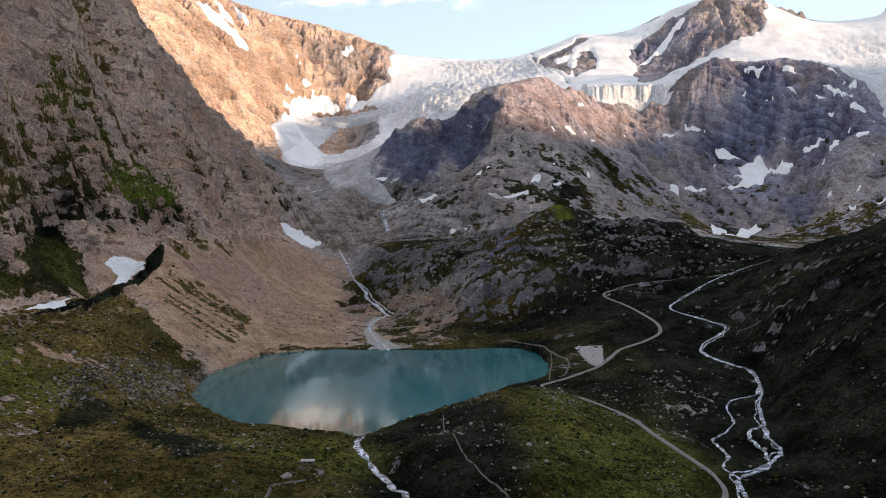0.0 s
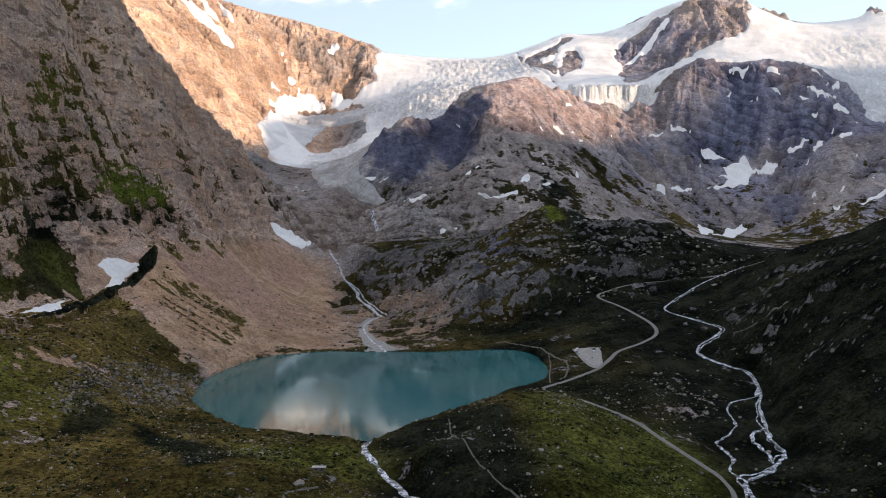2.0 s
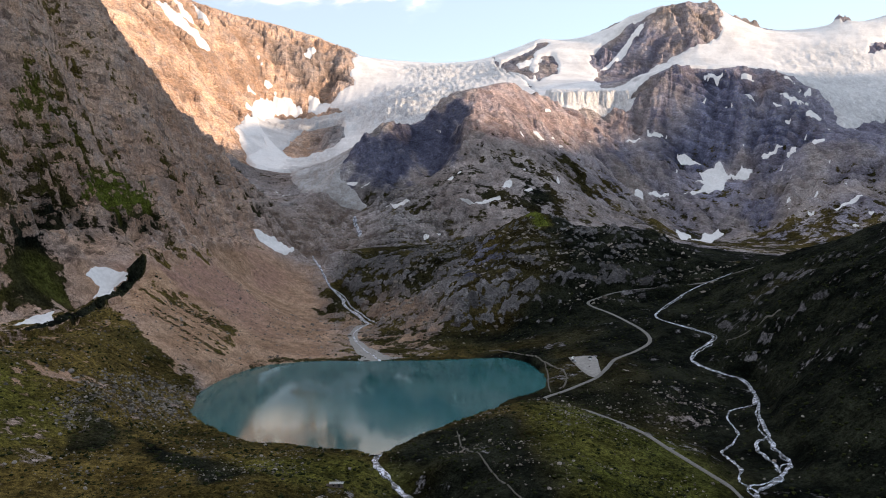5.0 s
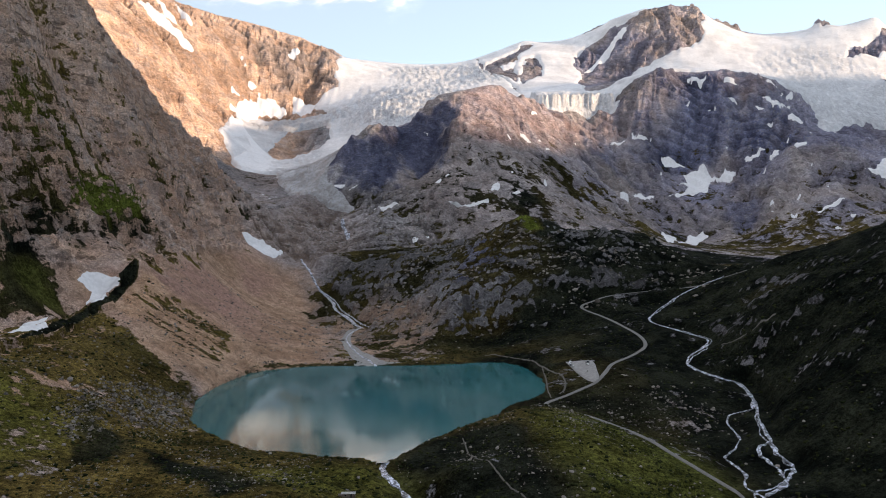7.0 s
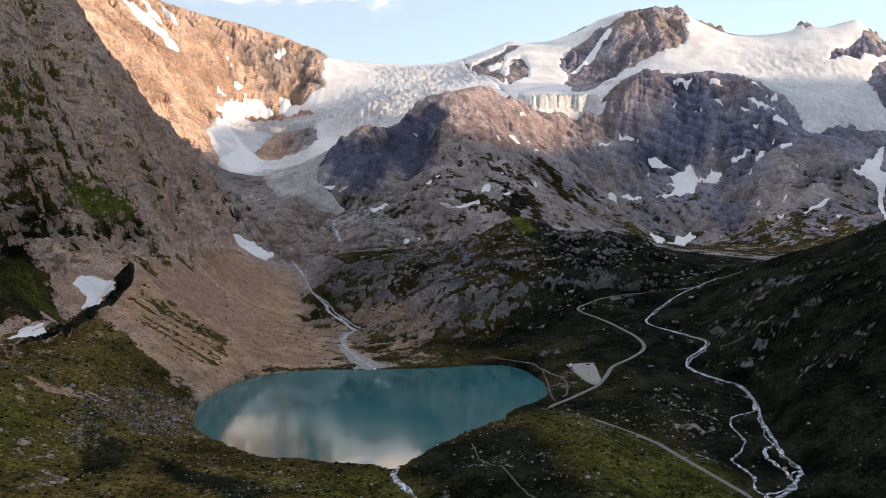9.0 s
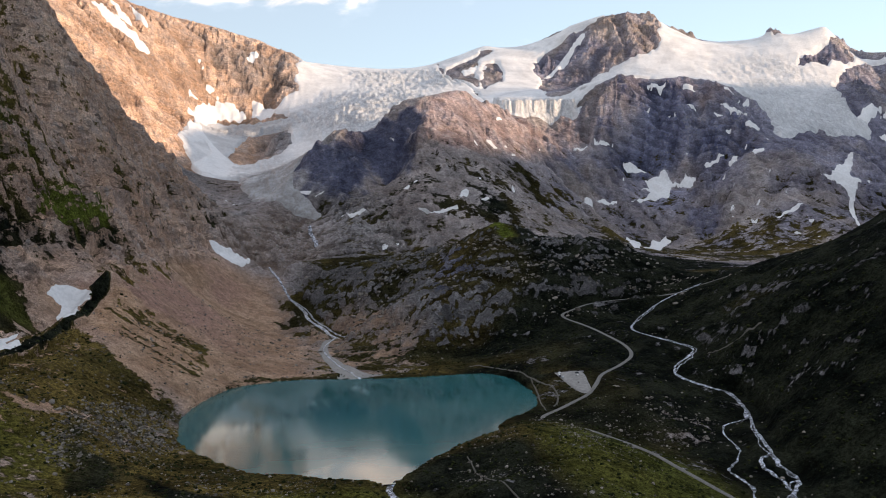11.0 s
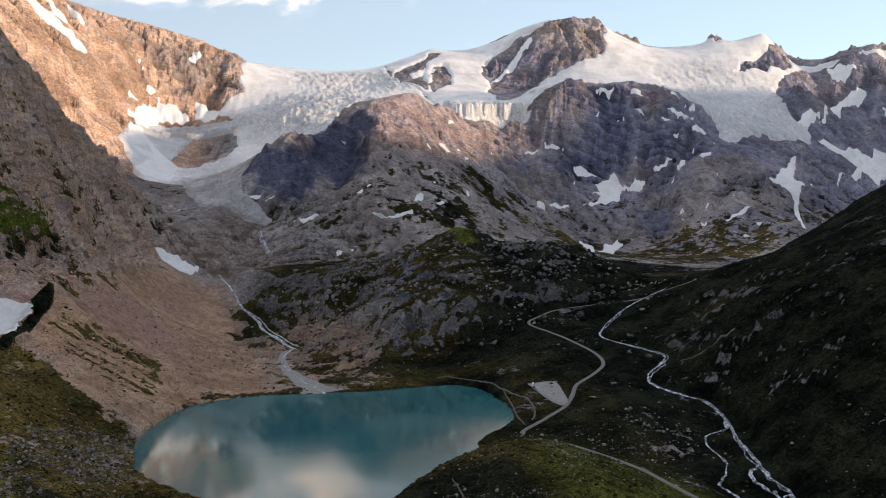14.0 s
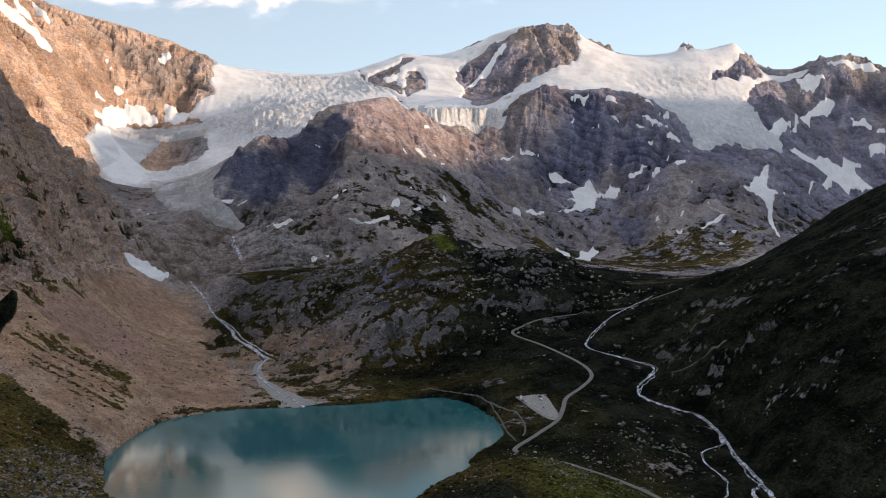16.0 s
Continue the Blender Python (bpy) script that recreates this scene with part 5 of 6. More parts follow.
def sheet(name, keep, height, material, fields=None):
    """The part of the fan grid marked by keep, at its own height, as one mesh."""
    cell = keep[:-1, :-1] | keep[1:, :-1] | keep[:-1, 1:] | keep[1:, 1:]
    i = np.stack([CELLS[:-1, :-1], CELLS[:-1, 1:], CELLS[1:, 1:], CELLS[1:, :-1]], -1)[cell]
    used, small = np.unique(i, return_inverse=True)
    co = np.stack([GX, GY, height], -1).reshape(-1, 3)[used]
    return mesh_object(name, co, small.reshape(-1, 4), material, True, {k: v.ravel()[used] for k, v in (fields or {}).items()})


def crevasses(x, y):
    """Broken ice: long blocks across the flow."""
    bend = 14 * FLOW
    return ridged((y + 0.5 * x) / 26 + bend / 26, (x - 0.4 * y) / 90, 3, 151) + 0.7 * ridged((x + bend) / 19, y / 50, 2, 157)


BROKEN = np.clip(spot(GX, GY, 120, 2720, 300, 380, 35) + spot(GX, GY, -330, 2830, 180, 150) + 0.45 * spot(GX, GY, 620, 2600, 190, 75) + spot(GX, GY, 1560, 2600, 260, 380, -25) + 0.5 * spot(GX, GY, -230, 2250, 130, 400, 12)
                 + 0.8 * spot(GX, GY, 250, 3300, 300, 300) + 0.6 * spot(GX, GY, 1750, 3000, 330, 330) + 0.03, 0, 1)
SOILED = np.clip(spot(GX, GY, -210, 2050, 150, 380, 10) + 0.6 * spot(GX, GY, -160, 1850, 120, 180) + 0.5 * spot(GX, GY, -360, 2750, 190, 260), 0, 1)
CLIFF = spot(GX, GY, 630, 2660, 200, 110)
FLUTES = fbm((GX + 0.35 * GY) / 9, GY / 45, 3, 159) + 0.4 * ridged((GX + 0.35 * GY) / 17, GY / 50, 2, 161) + 0.8 * fbm(GX / 45, GY / 45, 3, 160)
CREVASSED = crevasses(GX, GY)
ICE_LABELS = {"glacier": "crevassed glacier tongue flowing down between sunlit wall and dome", "peak_snowfield": "snowfield on the high peak ending in a white ice cliff",
              "east_glacier": "wide snow-covered glacier below the distant horns"}
for ice_name, edge in ICE_EDGE.items():
    lip = step(-6, 14, edge)
    top = GZ - 5 + lip * (11 + BROKEN * (6 + 10 * CREVASSED) + 3 * FLOW)
    if ice_name == "peak_snowfield":
        front = step(0.2, 0.5, CLIFF) * step(-4, 24, edge + 7 * FLUTES)
        top = np.maximum(top, front * (566 + 0.24 * (GY - 2575) + 5 * FLUTES * step(70, 15, edge)) + (1 - front) * -99)
    top = top + lip * CLIFF * (5 * ridged((GX + 0.3 * GY) / 13, GY / 22, 3, 191) + 4 * fbm(GX / 12, GY / 12, 2, 193))
    tagged(sheet(ice_name, edge > -12, top, ICE, {"bare": np.clip(BROKEN * (1 - 0.2 * step(1000, 1300, GX)) + 0.25 * FLOW + 0.3 * CLIFF, 0, 1), "dirty": SOILED}), ICE_LABELS[ice_name], "glacier", kind="structure")

def snow_patch(label, outline, thick=2.2, ragged=2.5, group="snow patches"):
    """Old snow lying in a hollow of the ground, thinning to a ragged edge."""
    xs, ys = [p[0] for p in outline], [p[1] for p in outline]
    box = (GX > min(xs) - 40) & (GX < max(xs) + 40) & (GY > min(ys) - 40) & (GY < max(ys) + 40)
    d = np.full(GX.shape, -99.0)
    d[box] = signed_distance(GX[box], GY[box], outline) + ragged * fbm(GX[box] / 16, GY[box] / 16, 3, 163) - 0.0006 * np.hypot(GX[box], GY[box])
    reach = 2 + 0.0016 * np.hypot(GX, GY)
    top = np.where(d > 0, np.maximum(GZ, 0.5 * GZ + 0.5 * SOFT), GZ) - 1.5 * thick + 2.6 * thick * step(-reach, reach, d)
    ob = sheet("snow_patch", d > -2.2 * reach, top, SNOW)
    return tagged(ob, label, "snow patch", group)


snow_patch("long thin snow band at the foot of the rock dome", [(83, 1675), (101, 1673), (125, 1666), (156, 1676), (186, 1694), (186, 1678), (154, 1665), (123, 1657), (100, 1663)])
snow_patch("long thin snow band at the foot of the rock dome", [(83, 1675), (101, 1673), (125, 1666), (156, 1676), (186, 1694), (186, 1678), (154, 1663), (123, 1657), (100, 1663)])
ON_DOME = "small white snow patch on the flank of the rock dome"
snow_patch(ON_DOME, [(191, 1715), (201, 1739), (216, 1755), (221, 1740), (214, 1726), (196, 1710)])
snow_patch(ON_DOME, [(238, 1722), (263, 1735), (264, 1725), (246, 1716)])
snow_patch(ON_DOME, [(252, 1810), (264, 1816), (262, 1802), (252, 1798)])
snow_patch(ON_DOME, [(335, 1831), (342, 1846), (344, 1818), (336, 1812), (333, 1824)])
snow_patch(ON_DOME, [(273, 1982), (282, 1987), (287, 1967), (292, 1961), (281, 1963)])
snow_patch(ON_DOME, [(316, 2025), (326, 2033), (339, 2026), (353, 2022), (336, 2012), (318, 2008)])
snow_patch(ON_DOME, [(360, 2034), (378, 2047), (378, 2038), (367, 2030)])
snow_patch(ON_DOME, [(385, 2033), (404, 2049), (397, 2033), (385, 2027)])
snow_patch(ON_DOME, [(66, 2038), (78, 2023), (82, 2016), (72, 2021)])
snow_patch(ON_DOME, [(76, 1768), (91, 1778), (93, 1766), (79, 1756)])
snow_patch(ON_DOME, [(98, 1789), (110, 1787), (111, 1778), (100, 1779)])
snow_patch(ON_DOME, [(376, 2183), (409, 2240), (399, 2187), (379, 2179)])
snow_patch(ON_DOME, [(533, 2308), (576, 2372), (567, 2353), (534, 2300)])
snow_patch(ON_DOME, [(679, 2449), (710, 2459), (740, 2466), (736, 2455), (691, 2440)])
snow_patch("snow runnel below the white ice cliff", [(766, 2508), (782, 2480), (831, 2480), (828, 2476), (779, 2470), (763, 2488)])
UNDER = "ragged snow patch in a hollow under the dark shoulder"
snow_patch(UNDER, [(633, 2195), (646, 2210), (660, 2203), (663, 2198), (601, 2048), (587, 2055)])
snow_patch(UNDER, [(663, 2196), (697, 2237), (755, 2257), (749, 2233), (696, 2210)])
snow_patch(UNDER, [(785, 2337), (820, 2374), (827, 2372), (789, 2334)])
snow_patch(UNDER, [(848, 2447), (871, 2443), (890, 2431), (925, 2416), (886, 2412), (849, 2422), (844, 2436)])
snow_patch(UNDER, [(982, 2378), (998, 2353), (1006, 2337), (991, 2366)])
snow_patch(UNDER, [(1053, 2316), (1074, 2303), (1110, 2303), (1121, 2297), (1083, 2285), (1056, 2297)])
snow_patch(UNDER, [(1107, 2262), (1133, 2273), (1151, 2269), (1148, 2267), (1094, 2205)])
snow_patch(UNDER, [(1120, 2174), (1177, 2245), (1206, 2224), (1199, 2206), (1169, 2200)])
snow_patch(UNDER, [(1040, 1906), (1071, 1908), (1127, 1923), (1144, 1926), (1108, 1893), (1063, 1894)])
snow_patch("largest branching snowfield in the hollow under the dark shoulder", [(887, 2379), (912, 2386), (951, 2390), (965, 2373), (970, 2351), (984, 2323), (1002, 2334), (1032, 2310), (1008, 2286), (968, 2287), (961, 2332), (922, 2263), (887, 2265), (870, 2285), (790, 2237), (794, 2247), (871, 2310), (882, 2314), (855, 2335), (888, 2337)])
snow_patch("snow tongue at the edge of the high valley floor", [(679, 2002), (699, 2003), (725, 2003), (606, 1717), (581, 1697)])
snow_patch("snow tongue at the edge of the high valley floor", [(624, 1751), (778, 2064), (797, 2054), (834, 2103), (837, 2063), (780, 1989), (662, 1785)])
HIGH = "bright snow patch high on the rugged shoulder"
snow_patch(HIGH, [(1006, 2630), (1040, 2615), (1066, 2583), (1039, 2568), (1012, 2597)])
snow_patch(HIGH, [(1047, 2540), (1065, 2517), (1059, 2519)])
snow_patch(HIGH, [(956, 2520), (985, 2542), (984, 2531), (959, 2513)])
snow_patch(HIGH, [(1036, 2487), (1046, 2467), (1046, 2462), (1032, 2469)])
snow_patch(HIGH, [(1083, 2497), (1110, 2489), (1129, 2450), (1128, 2466), (1089, 2477)])
snow_patch(HIGH, [(1157, 2460), (1169, 2416), (1189, 2382), (1173, 2396), (1150, 2416)])
snow_patch(HIGH, [(1186, 2468), (1207, 2433), (1261, 2428), (1319, 2464), (1305, 2450), (1213, 2392), (1184, 2426)])
snow_patch(HIGH, [(1225, 2363), (1265, 2386), (1269, 2350), (1221, 2324), (1215, 2356)])
snow_patch(HIGH, [(1158, 2377), (1179, 2372), (1178, 2363), (1165, 2372)])
snow_patch(HIGH, [(1244, 2456), (1320, 2536), (1331, 2512), (1300, 2499), (1247, 2448)])
snow_patch(HIGH, [(1220, 2496), (1291, 2555), (1244, 2475), (1214, 2484)])
snow_patch(HIGH, [(1095, 2568), (1131, 2552), (1147, 2524), (1116, 2541)])
GULLY = "steep snow gully on the sunlit wall"
snow_patch(GULLY, [(-867, 2822), (-873, 2971), (-812, 2923), (-757, 2905), (-691, 2850), (-671, 2819), (-698, 2785), (-750, 2763), (-817, 2798)], ragged=4)
snow_patch(GULLY, [(-856, 3032), (-831, 3073), (-781, 2960), (-769, 3034), (-760, 2916), (-802, 2924)], ragged=4)
snow_patch(GULLY, [(-855, 3250), (-797, 3154), (-722, 3046), (-732, 3031), (-787, 3094)], ragged=4)
snow_patch(GULLY, [(-707, 3025), (-662, 3033), (-645, 3028), (-669, 3022)], ragged=4)
snow_patch(GULLY, [(-401, 3233), (-383, 3279), (-348, 3276), (-368, 3223), (-391, 3226)], ragged=4)
snow_patch(GULLY, [(-581, 3139), (-562, 3143), (-544, 3125), (-526, 3107), (-549, 3112)], ragged=4)
snow_patch("broad sunlit snowfield in the bowl under the wall", [(-560, 2800), (-557, 2959), (-528, 3008), (-490, 3066), (-428, 3065), (-386, 3028), (-376, 2997), (-480, 2979), (-532, 2800)], 3, 2)
snow_patch(GULLY, [(-597, 2970), (-570, 2988), (-531, 3003), (-548, 2979)])
snow_patch(GULLY, [(-537, 3079), (-513, 3086), (-467, 3078), (-490, 3064), (-522, 3069)])
snow_patch("sunlit snow shelf joining the glacier", [(-366, 3088), (-324, 3088), (-267, 3026), (-283, 2956), (-339, 2999), (-364, 3001)], 3, 3)
snow_patch("bright snow lobe around the head of the glacier tongue", [(-536, 2510), (-539, 2675), (-533, 2923), (-482, 2686), (-427, 2573), (-361, 2459), (-289, 2411), (-342, 2287), (-385, 2261), (-439, 2262), (-471, 2315), (-458, 2383), (-441, 2491), (-474, 2601), (-493, 2474)], 7, 4)
snow_patch("dirty white snow patch in the hollow behind the moraine", [(-377, 869), (-376, 900), (-367, 909), (-348, 915), (-337, 895), (-335, 882), (-343, 867), (-357, 883), (-340, 859), (-337, 839), (-340, 808), (-361, 852), (-361, 863), (-364, 881), (-371, 877)], 0.7, 1.0)
snow_patch("thin strip of snow along the inner foot of the moraine", [(-352, 648), (-352, 678), (-381, 747), (-372, 761), (-368, 791), (-366, 765), (-369, 753), (-341, 711), (-344, 679)], 0.6, 1.0)
snow_patch("pinkish snow tongue on the scree below the mountainside", [(-304, 1465), (-290, 1486), (-272, 1500), (-236, 1546), (-235, 1490), (-252, 1456), (-276, 1453), (-295, 1452)], 2.4, 2.0)
snow_patch("snow remnant beside the glacier tongue", [(-213, 2029), (-183, 1876), (-175, 1859), (-195, 1868)])
snow_patch("snow remnant beside the glacier tongue", [(-162, 1850), (-123, 1843), (-129, 1835), (-155, 1840)])
snow_patch("snow remnant beside the glacier tongue", [(-123, 1832), (-103, 1834), (-90, 1836), (-97, 1828), (-116, 1826)])
snow_patch("snow remnant at the foot of the dome's dark flank", [(-66, 1750), (-42, 1722), (-5, 1718), (-12, 1705), (-42, 1706), (-62, 1738)])
snow_patch("hourglass-shaped snow couloir below the distant glacier", [(1254, 2047), (1277, 2032), (1440, 2190), (1586, 2302), (1457, 2173), (1376, 2071), (1385, 2041), (1476, 2116), (1442, 2078), (1359, 2019), (1349, 2011), (1268, 1905), (1238, 1851), (1182, 1760), (1197, 1801), (1238, 1884), (1303, 1979), (1290, 1988), (1269, 2010)])
DISTANT = "snow couloir on the distant mountain"
snow_patch(DISTANT, [(1758, 2471), (1794, 2438), (1821, 2401), (1893, 2459), (1917, 2419), (1921, 2397), (2246, 2735), (2324, 2747), (1961, 2376), (1955, 2295), (1899, 2296), (1774, 2255), (1818, 2385), (1737, 2369)])
snow_patch(DISTANT, [(1300, 1858), (1412, 1958), (1254, 1805)])
snow_patch(DISTANT, [(1497, 2102), (1662, 2224), (1842, 2333), (1765, 2258), (1629, 2185)])
snow_patch(DISTANT, [(1695, 2518), (1810, 2576), (1899, 2621), (1814, 2535), (1749, 2497), (1702, 2497)])
snow_patch(DISTANT, [(2275, 3012), (2384, 3055), (2424, 3049), (2454, 3033), (2417, 3008), (2343, 2990), (2283, 2987), (1873, 2565), (1776, 2488), (1883, 2592), (2253, 3020)])
snow_patch(DISTANT, [(2391, 3226), (2453, 3135), (2505, 3107), (2427, 3105), (2362, 3099), (2355, 3145)])
snow_patch(DISTANT, [(2436, 2946), (2469, 2887), (2479, 2852), (2441, 2827), (2422, 2884)])
snow_patch(DISTANT, [(2390, 2788), (2465, 2770), (2412, 2715), (2374, 2756)])
snow_patch(DISTANT, [(2478, 2836), (2521, 2827), (2490, 2795), (2463, 2814)])
snow_patch("white summit cap of the distant mountain", [(2513, 3169), (2599, 3127), (2676, 3092), (2717, 3054), (2676, 3043), (2578, 3103), (2515, 3153)], 3)
PEAK = "narrow snow couloir splitting the rock of the high peak"
snow_patch(PEAK, [(1094, 3585), (1124, 3556), (1012, 3499), (861, 3337), (830, 3333), (980, 3515)])
snow_patch("snow patch on the small rock beside the peak", [(488, 3410), (532, 3445), (611, 3527), (622, 3455), (540, 3358), (491, 3327)])
snow_patch("snow patch on the small rock beside the peak", [(694, 3552), (780, 3640), (791, 3597), (709, 3505)])


def snow_fleck(x, y, along, across, turn):
    """A small leftover of snow in a crack of the rock."""
    c, k = math.cos(radians(turn)), math.sin(radians(turn))
    ring = [(math.cos(a) * along * (1 + 0.25 * math.sin(3 * a + x)), math.sin(a) * across * (1 + 0.3 * math.cos(2 * a + y))) for a in (radians(40 * i) for i in range(9))]
    snow_patch("small fleck of snow in a crack of the dark shoulder", [(x + u * c - v * k, y + u * k + v * c) for u, v in ring], 1.8, 2.0)


FLECKS = [(1013, 2053), (1020, 1952), (1055, 1820), (1143, 2013), (1054, 2124), (998, 2032), (785, 2306), (651, 2257), (1159, 2116), (1180, 2283), (1235, 2255), (1069, 2210), (1074, 2033), (862, 2362), (1010, 2057), (996, 2042), (1014, 1957), (1053, 1825), (1073, 1761), (1108, 1849), (-277, 2078), (-182, 1712), (20, 1593), (47, 1608), (-330, 1951), (-310, 1922), (1024, 2490), (915, 2519), (1029, 2368), (1196, 2137), (1096, 2293), (1616, 2413), (1373, 2358), (1528, 2407), (1510, 2441), (1926, 2429), (2378, 2674)]
for k, (fx, fy) in enumerate(FLECKS):
    snow_fleck(fx, fy, 5.5 + (k * 7) % 5, 3.5 + (k * 5) % 3, 35 * math.sin(k * 2.3))

# ---- stones and shrubs ----
def stone_mesh(seed, subdivisions=2):
    """An angular boulder: a ball cut by planes, flattened below."""
    rng = random.Random(seed)
    bm = bmesh.new()
    bmesh.ops.create_icosphere(bm, subdivisions=subdivisions, radius=1.0)
    planes = [(Vector((rng.gauss(0, 1), rng.gauss(0, 1), rng.gauss(0.3, 1))).normalized(), rng.uniform(0.55, 0.9)) for _ in range(9)]
    for v in bm.verts:
        for n, d in planes:
            over = v.co.dot(n) - d
            if over > 0:
                v.co -= n * over
        v.co *= 1 + 0.08 * noise.noise(v.co * 2.3 + Vector((seed, 0, 0)))
        v.co.z = max(v.co.z * 0.75, -0.45)
    me = bpy.data.meshes.new("boulder")
    bm.to_mesh(me)
    bm.free()
    me.materials.append(STONE)
    return me


def scatter(count, x0, x1, y0, y1, chance, seed):
    """Places in a stretch of the plan, kept by chance(x, y)."""
    rng = np.random.default_rng(seed)
    x, y = rng.uniform(x0, x1, count), rng.uniform(y0, y1, count)
    keep = rng.random(count) < chance(x, y)
    return x[keep], y[keep], rng


def dry(x, y):
    """1 away from water and road, 0 on them."""
    free = np.ones(np.shape(x))
    for line, width in ((ROAD, 5), (STREAM, 6), (BRANCH_RIGHT, 6), (BRANCH_LEFT, 5), (OUTLET, 6), (MELT, 6)):
        free *= line_distance(x, y, smooth_line(line, 3))[0] > width
    return free * (signed_distance(x, y, [tuple(p) for p in SHORE_LINE]) < -2) * (signed_distance(x, y, LOT) < -2)


STONES = [stone_mesh(k) for k in range(6)]


def boulder(x, y, size, k, label):
    ob = new("boulder", STONES[k % 6])
    ob.location = (x, y, float(on_ground(x, y)) + 0.2 * size)
    ob.rotation_euler = (0, 0, k * 1.7)
    ob.scale = (size, size * 0.8, size * 0.85)
    return tagged(ob, label, "boulder", "boulders in the grass")


boulder(-82, 397, 3.2, 0, "large pale grey boulder in the meadow by the hut")
boulder(-279, 590, 3.6, 1, "large pale boulder on the grassy moraine foot")
boulder(-273, 584, 2.4, 4, "pale boulder beside a larger one on the moraine")
boulder(43, 408, 1.9, 2, "pale boulder on the grassy knoll")
boulder(33, 384, 1.6, 3, "grey boulder on the grassy knoll")
sx, sy, stone_rng = scatter(900, -330, 260, 370, 700, lambda x, y: dry(x, y) * (0.25 + 0.75 * np.clip(rubble_apron(x, y) + spot(x, y, 175, 610, 65, 50, -20), 0, 1)), 5)
for k, (bx, by) in enumerate(zip(sx[:190], sy[:190])):
    boulder(bx, by, 0.7 + 1.3 * stone_rng.random() ** 3, k, "weathered grey boulder half sunk in the turf")


def stone_field(name, places, sizes, label, flat=0.8, seed=1, mat=STONE):
    """Many small angular stones or clumps as one mesh."""
    phi = (1 + 5 ** 0.5) / 2
    v = np.array([(-1, phi, 0), (1, phi, 0), (-1, -phi, 0), (1, -phi, 0), (0, -1, phi), (0, 1, phi), (0, -1, -phi), (0, 1, -phi), (phi, 0, -1), (phi, 0, 1), (-phi, 0, -1), (-phi, 0, 1)]) / 1.9
    f = np.array([(0, 11, 5), (0, 5, 1), (0, 1, 7), (0, 7, 10), (0, 10, 11), (1, 5, 9), (5, 11, 4), (11, 10, 2), (10, 7, 6), (7, 1, 8), (3, 9, 4), (3, 4, 2), (3, 2, 6), (3, 6, 8), (3, 8, 9), (4, 9, 5), (2, 4, 11), (6, 2, 10), (8, 6, 7), (9, 8, 1)])
    x, y = places
    rng = np.random.default_rng(seed)
    n = len(x)
    shape = v[None] * (1 + 0.35 * rng.normal(size=(n, 12, 1))) * rng.uniform(0.7, 1.3, (n, 1, 3))
    a = rng.uniform(0, 6.28, (n, 1))
    px, py = shape[..., 0] * np.cos(a) - shape[..., 1] * np.sin(a), shape[..., 0] * np.sin(a) + shape[..., 1] * np.cos(a)
    co = np.stack([px, py, shape[..., 2] * flat], -1) * sizes[:, None, None]
    co += np.stack([x, y, on_ground(x, y) + 0.15 * sizes], -1)[:, None]
    faces = f[None] + 12 * np.arange(n)[:, None, None]
    return tagged(mesh_object(name, co.reshape(-1, 3), faces.reshape(-1, 3), mat, mat is not STONE), label, "stones" if mat is STONE else "shrubs", kind="stuff")


def rubble_chance(x, y):
    c = on_grid(x, y, COVER["scree"]) * 0.7 + np.clip(area(x, y, "rubble", 14) + spot(x, y, 175, 610, 62, 48, -20), 0, 1) + 0.06
    return np.clip(c, 0, 1) * dry(x, y)


rx, ry, rubble_rng = scatter(15000, -345, 330, 370, 1150, rubble_chance, 7)
stone_field("scattered_stones", (rx, ry), 0.35 + 1.2 * rubble_rng.random(len(rx)) ** 4, "grey stones strewn over scree and meadow")


rx, ry, rubble_rng = scatter(6500, -285, -185, 480, 715, lambda x, y: area(x, y, "rubble", 14) * np.clip(0.7 + fbm(x / 12, y / 12, 2, 173), 0, 1) * dry(x, y), 17)
stone_field("block_field", (rx, ry), 0.35 + 1.3 * rubble_rng.random(len(rx)) ** 3, "brown and grey boulders heaped at the foot of the moraine", 0.8, 6)


def outcrop_chance(x, y):
    c = np.clip(spot(x, y, 150, 1110, 300, 190) + spot(x, y, -20, 1290, 170, 170), 0, 1) * np.clip(0.25 + 1.6 * fbm(x / 35, y / 35, 3, 177), 0, 1)
    return c * dry(x, y)


ox, oy, outcrop_rng = scatter(6500, -170, 420, 950, 1480, outcrop_chance, 11)
stone_field("rock_outcrops", (ox, oy), 0.8 + 2.6 * outcrop_rng.random(len(ox)) ** 3, "pale rock knobs breaking through the heath of the hill", 0.7, 3)
gx, gy, gorge_rng = scatter(3600, -330, 90, 1560, 1790, lambda x, y: np.clip(0.3 + 1.3 * fbm(x / 40, y / 40, 3, 187), 0, 1) * (on_grid(x, y, np.max(list(ICE_EDGE.values()), axis=0)) < -4), 23)
stone_field("gorge_blocks", (gx, gy), 0.8 + 2.6 * gorge_rng.random(len(gx)) ** 3, "grey blocks strewn over the rock steps below the glacier snout", 0.7, 9)
dx, dy, ridge_rng = scatter(2600, 260, 700, 420, 1050, lambda x, y: np.clip(-0.3 + 1.6 * fbm(x / 45, y / 45, 3, 179), 0, 1) * (1 - spot(x, y, 270, 700, 45, 90)), 13)
stone_field("rock_outcrops", (dx, dy), 0.6 + 2.4 * ridge_rng.random(len(dx)) ** 3, "grey rock knobs showing on the dark ridge", 0.7, 4)


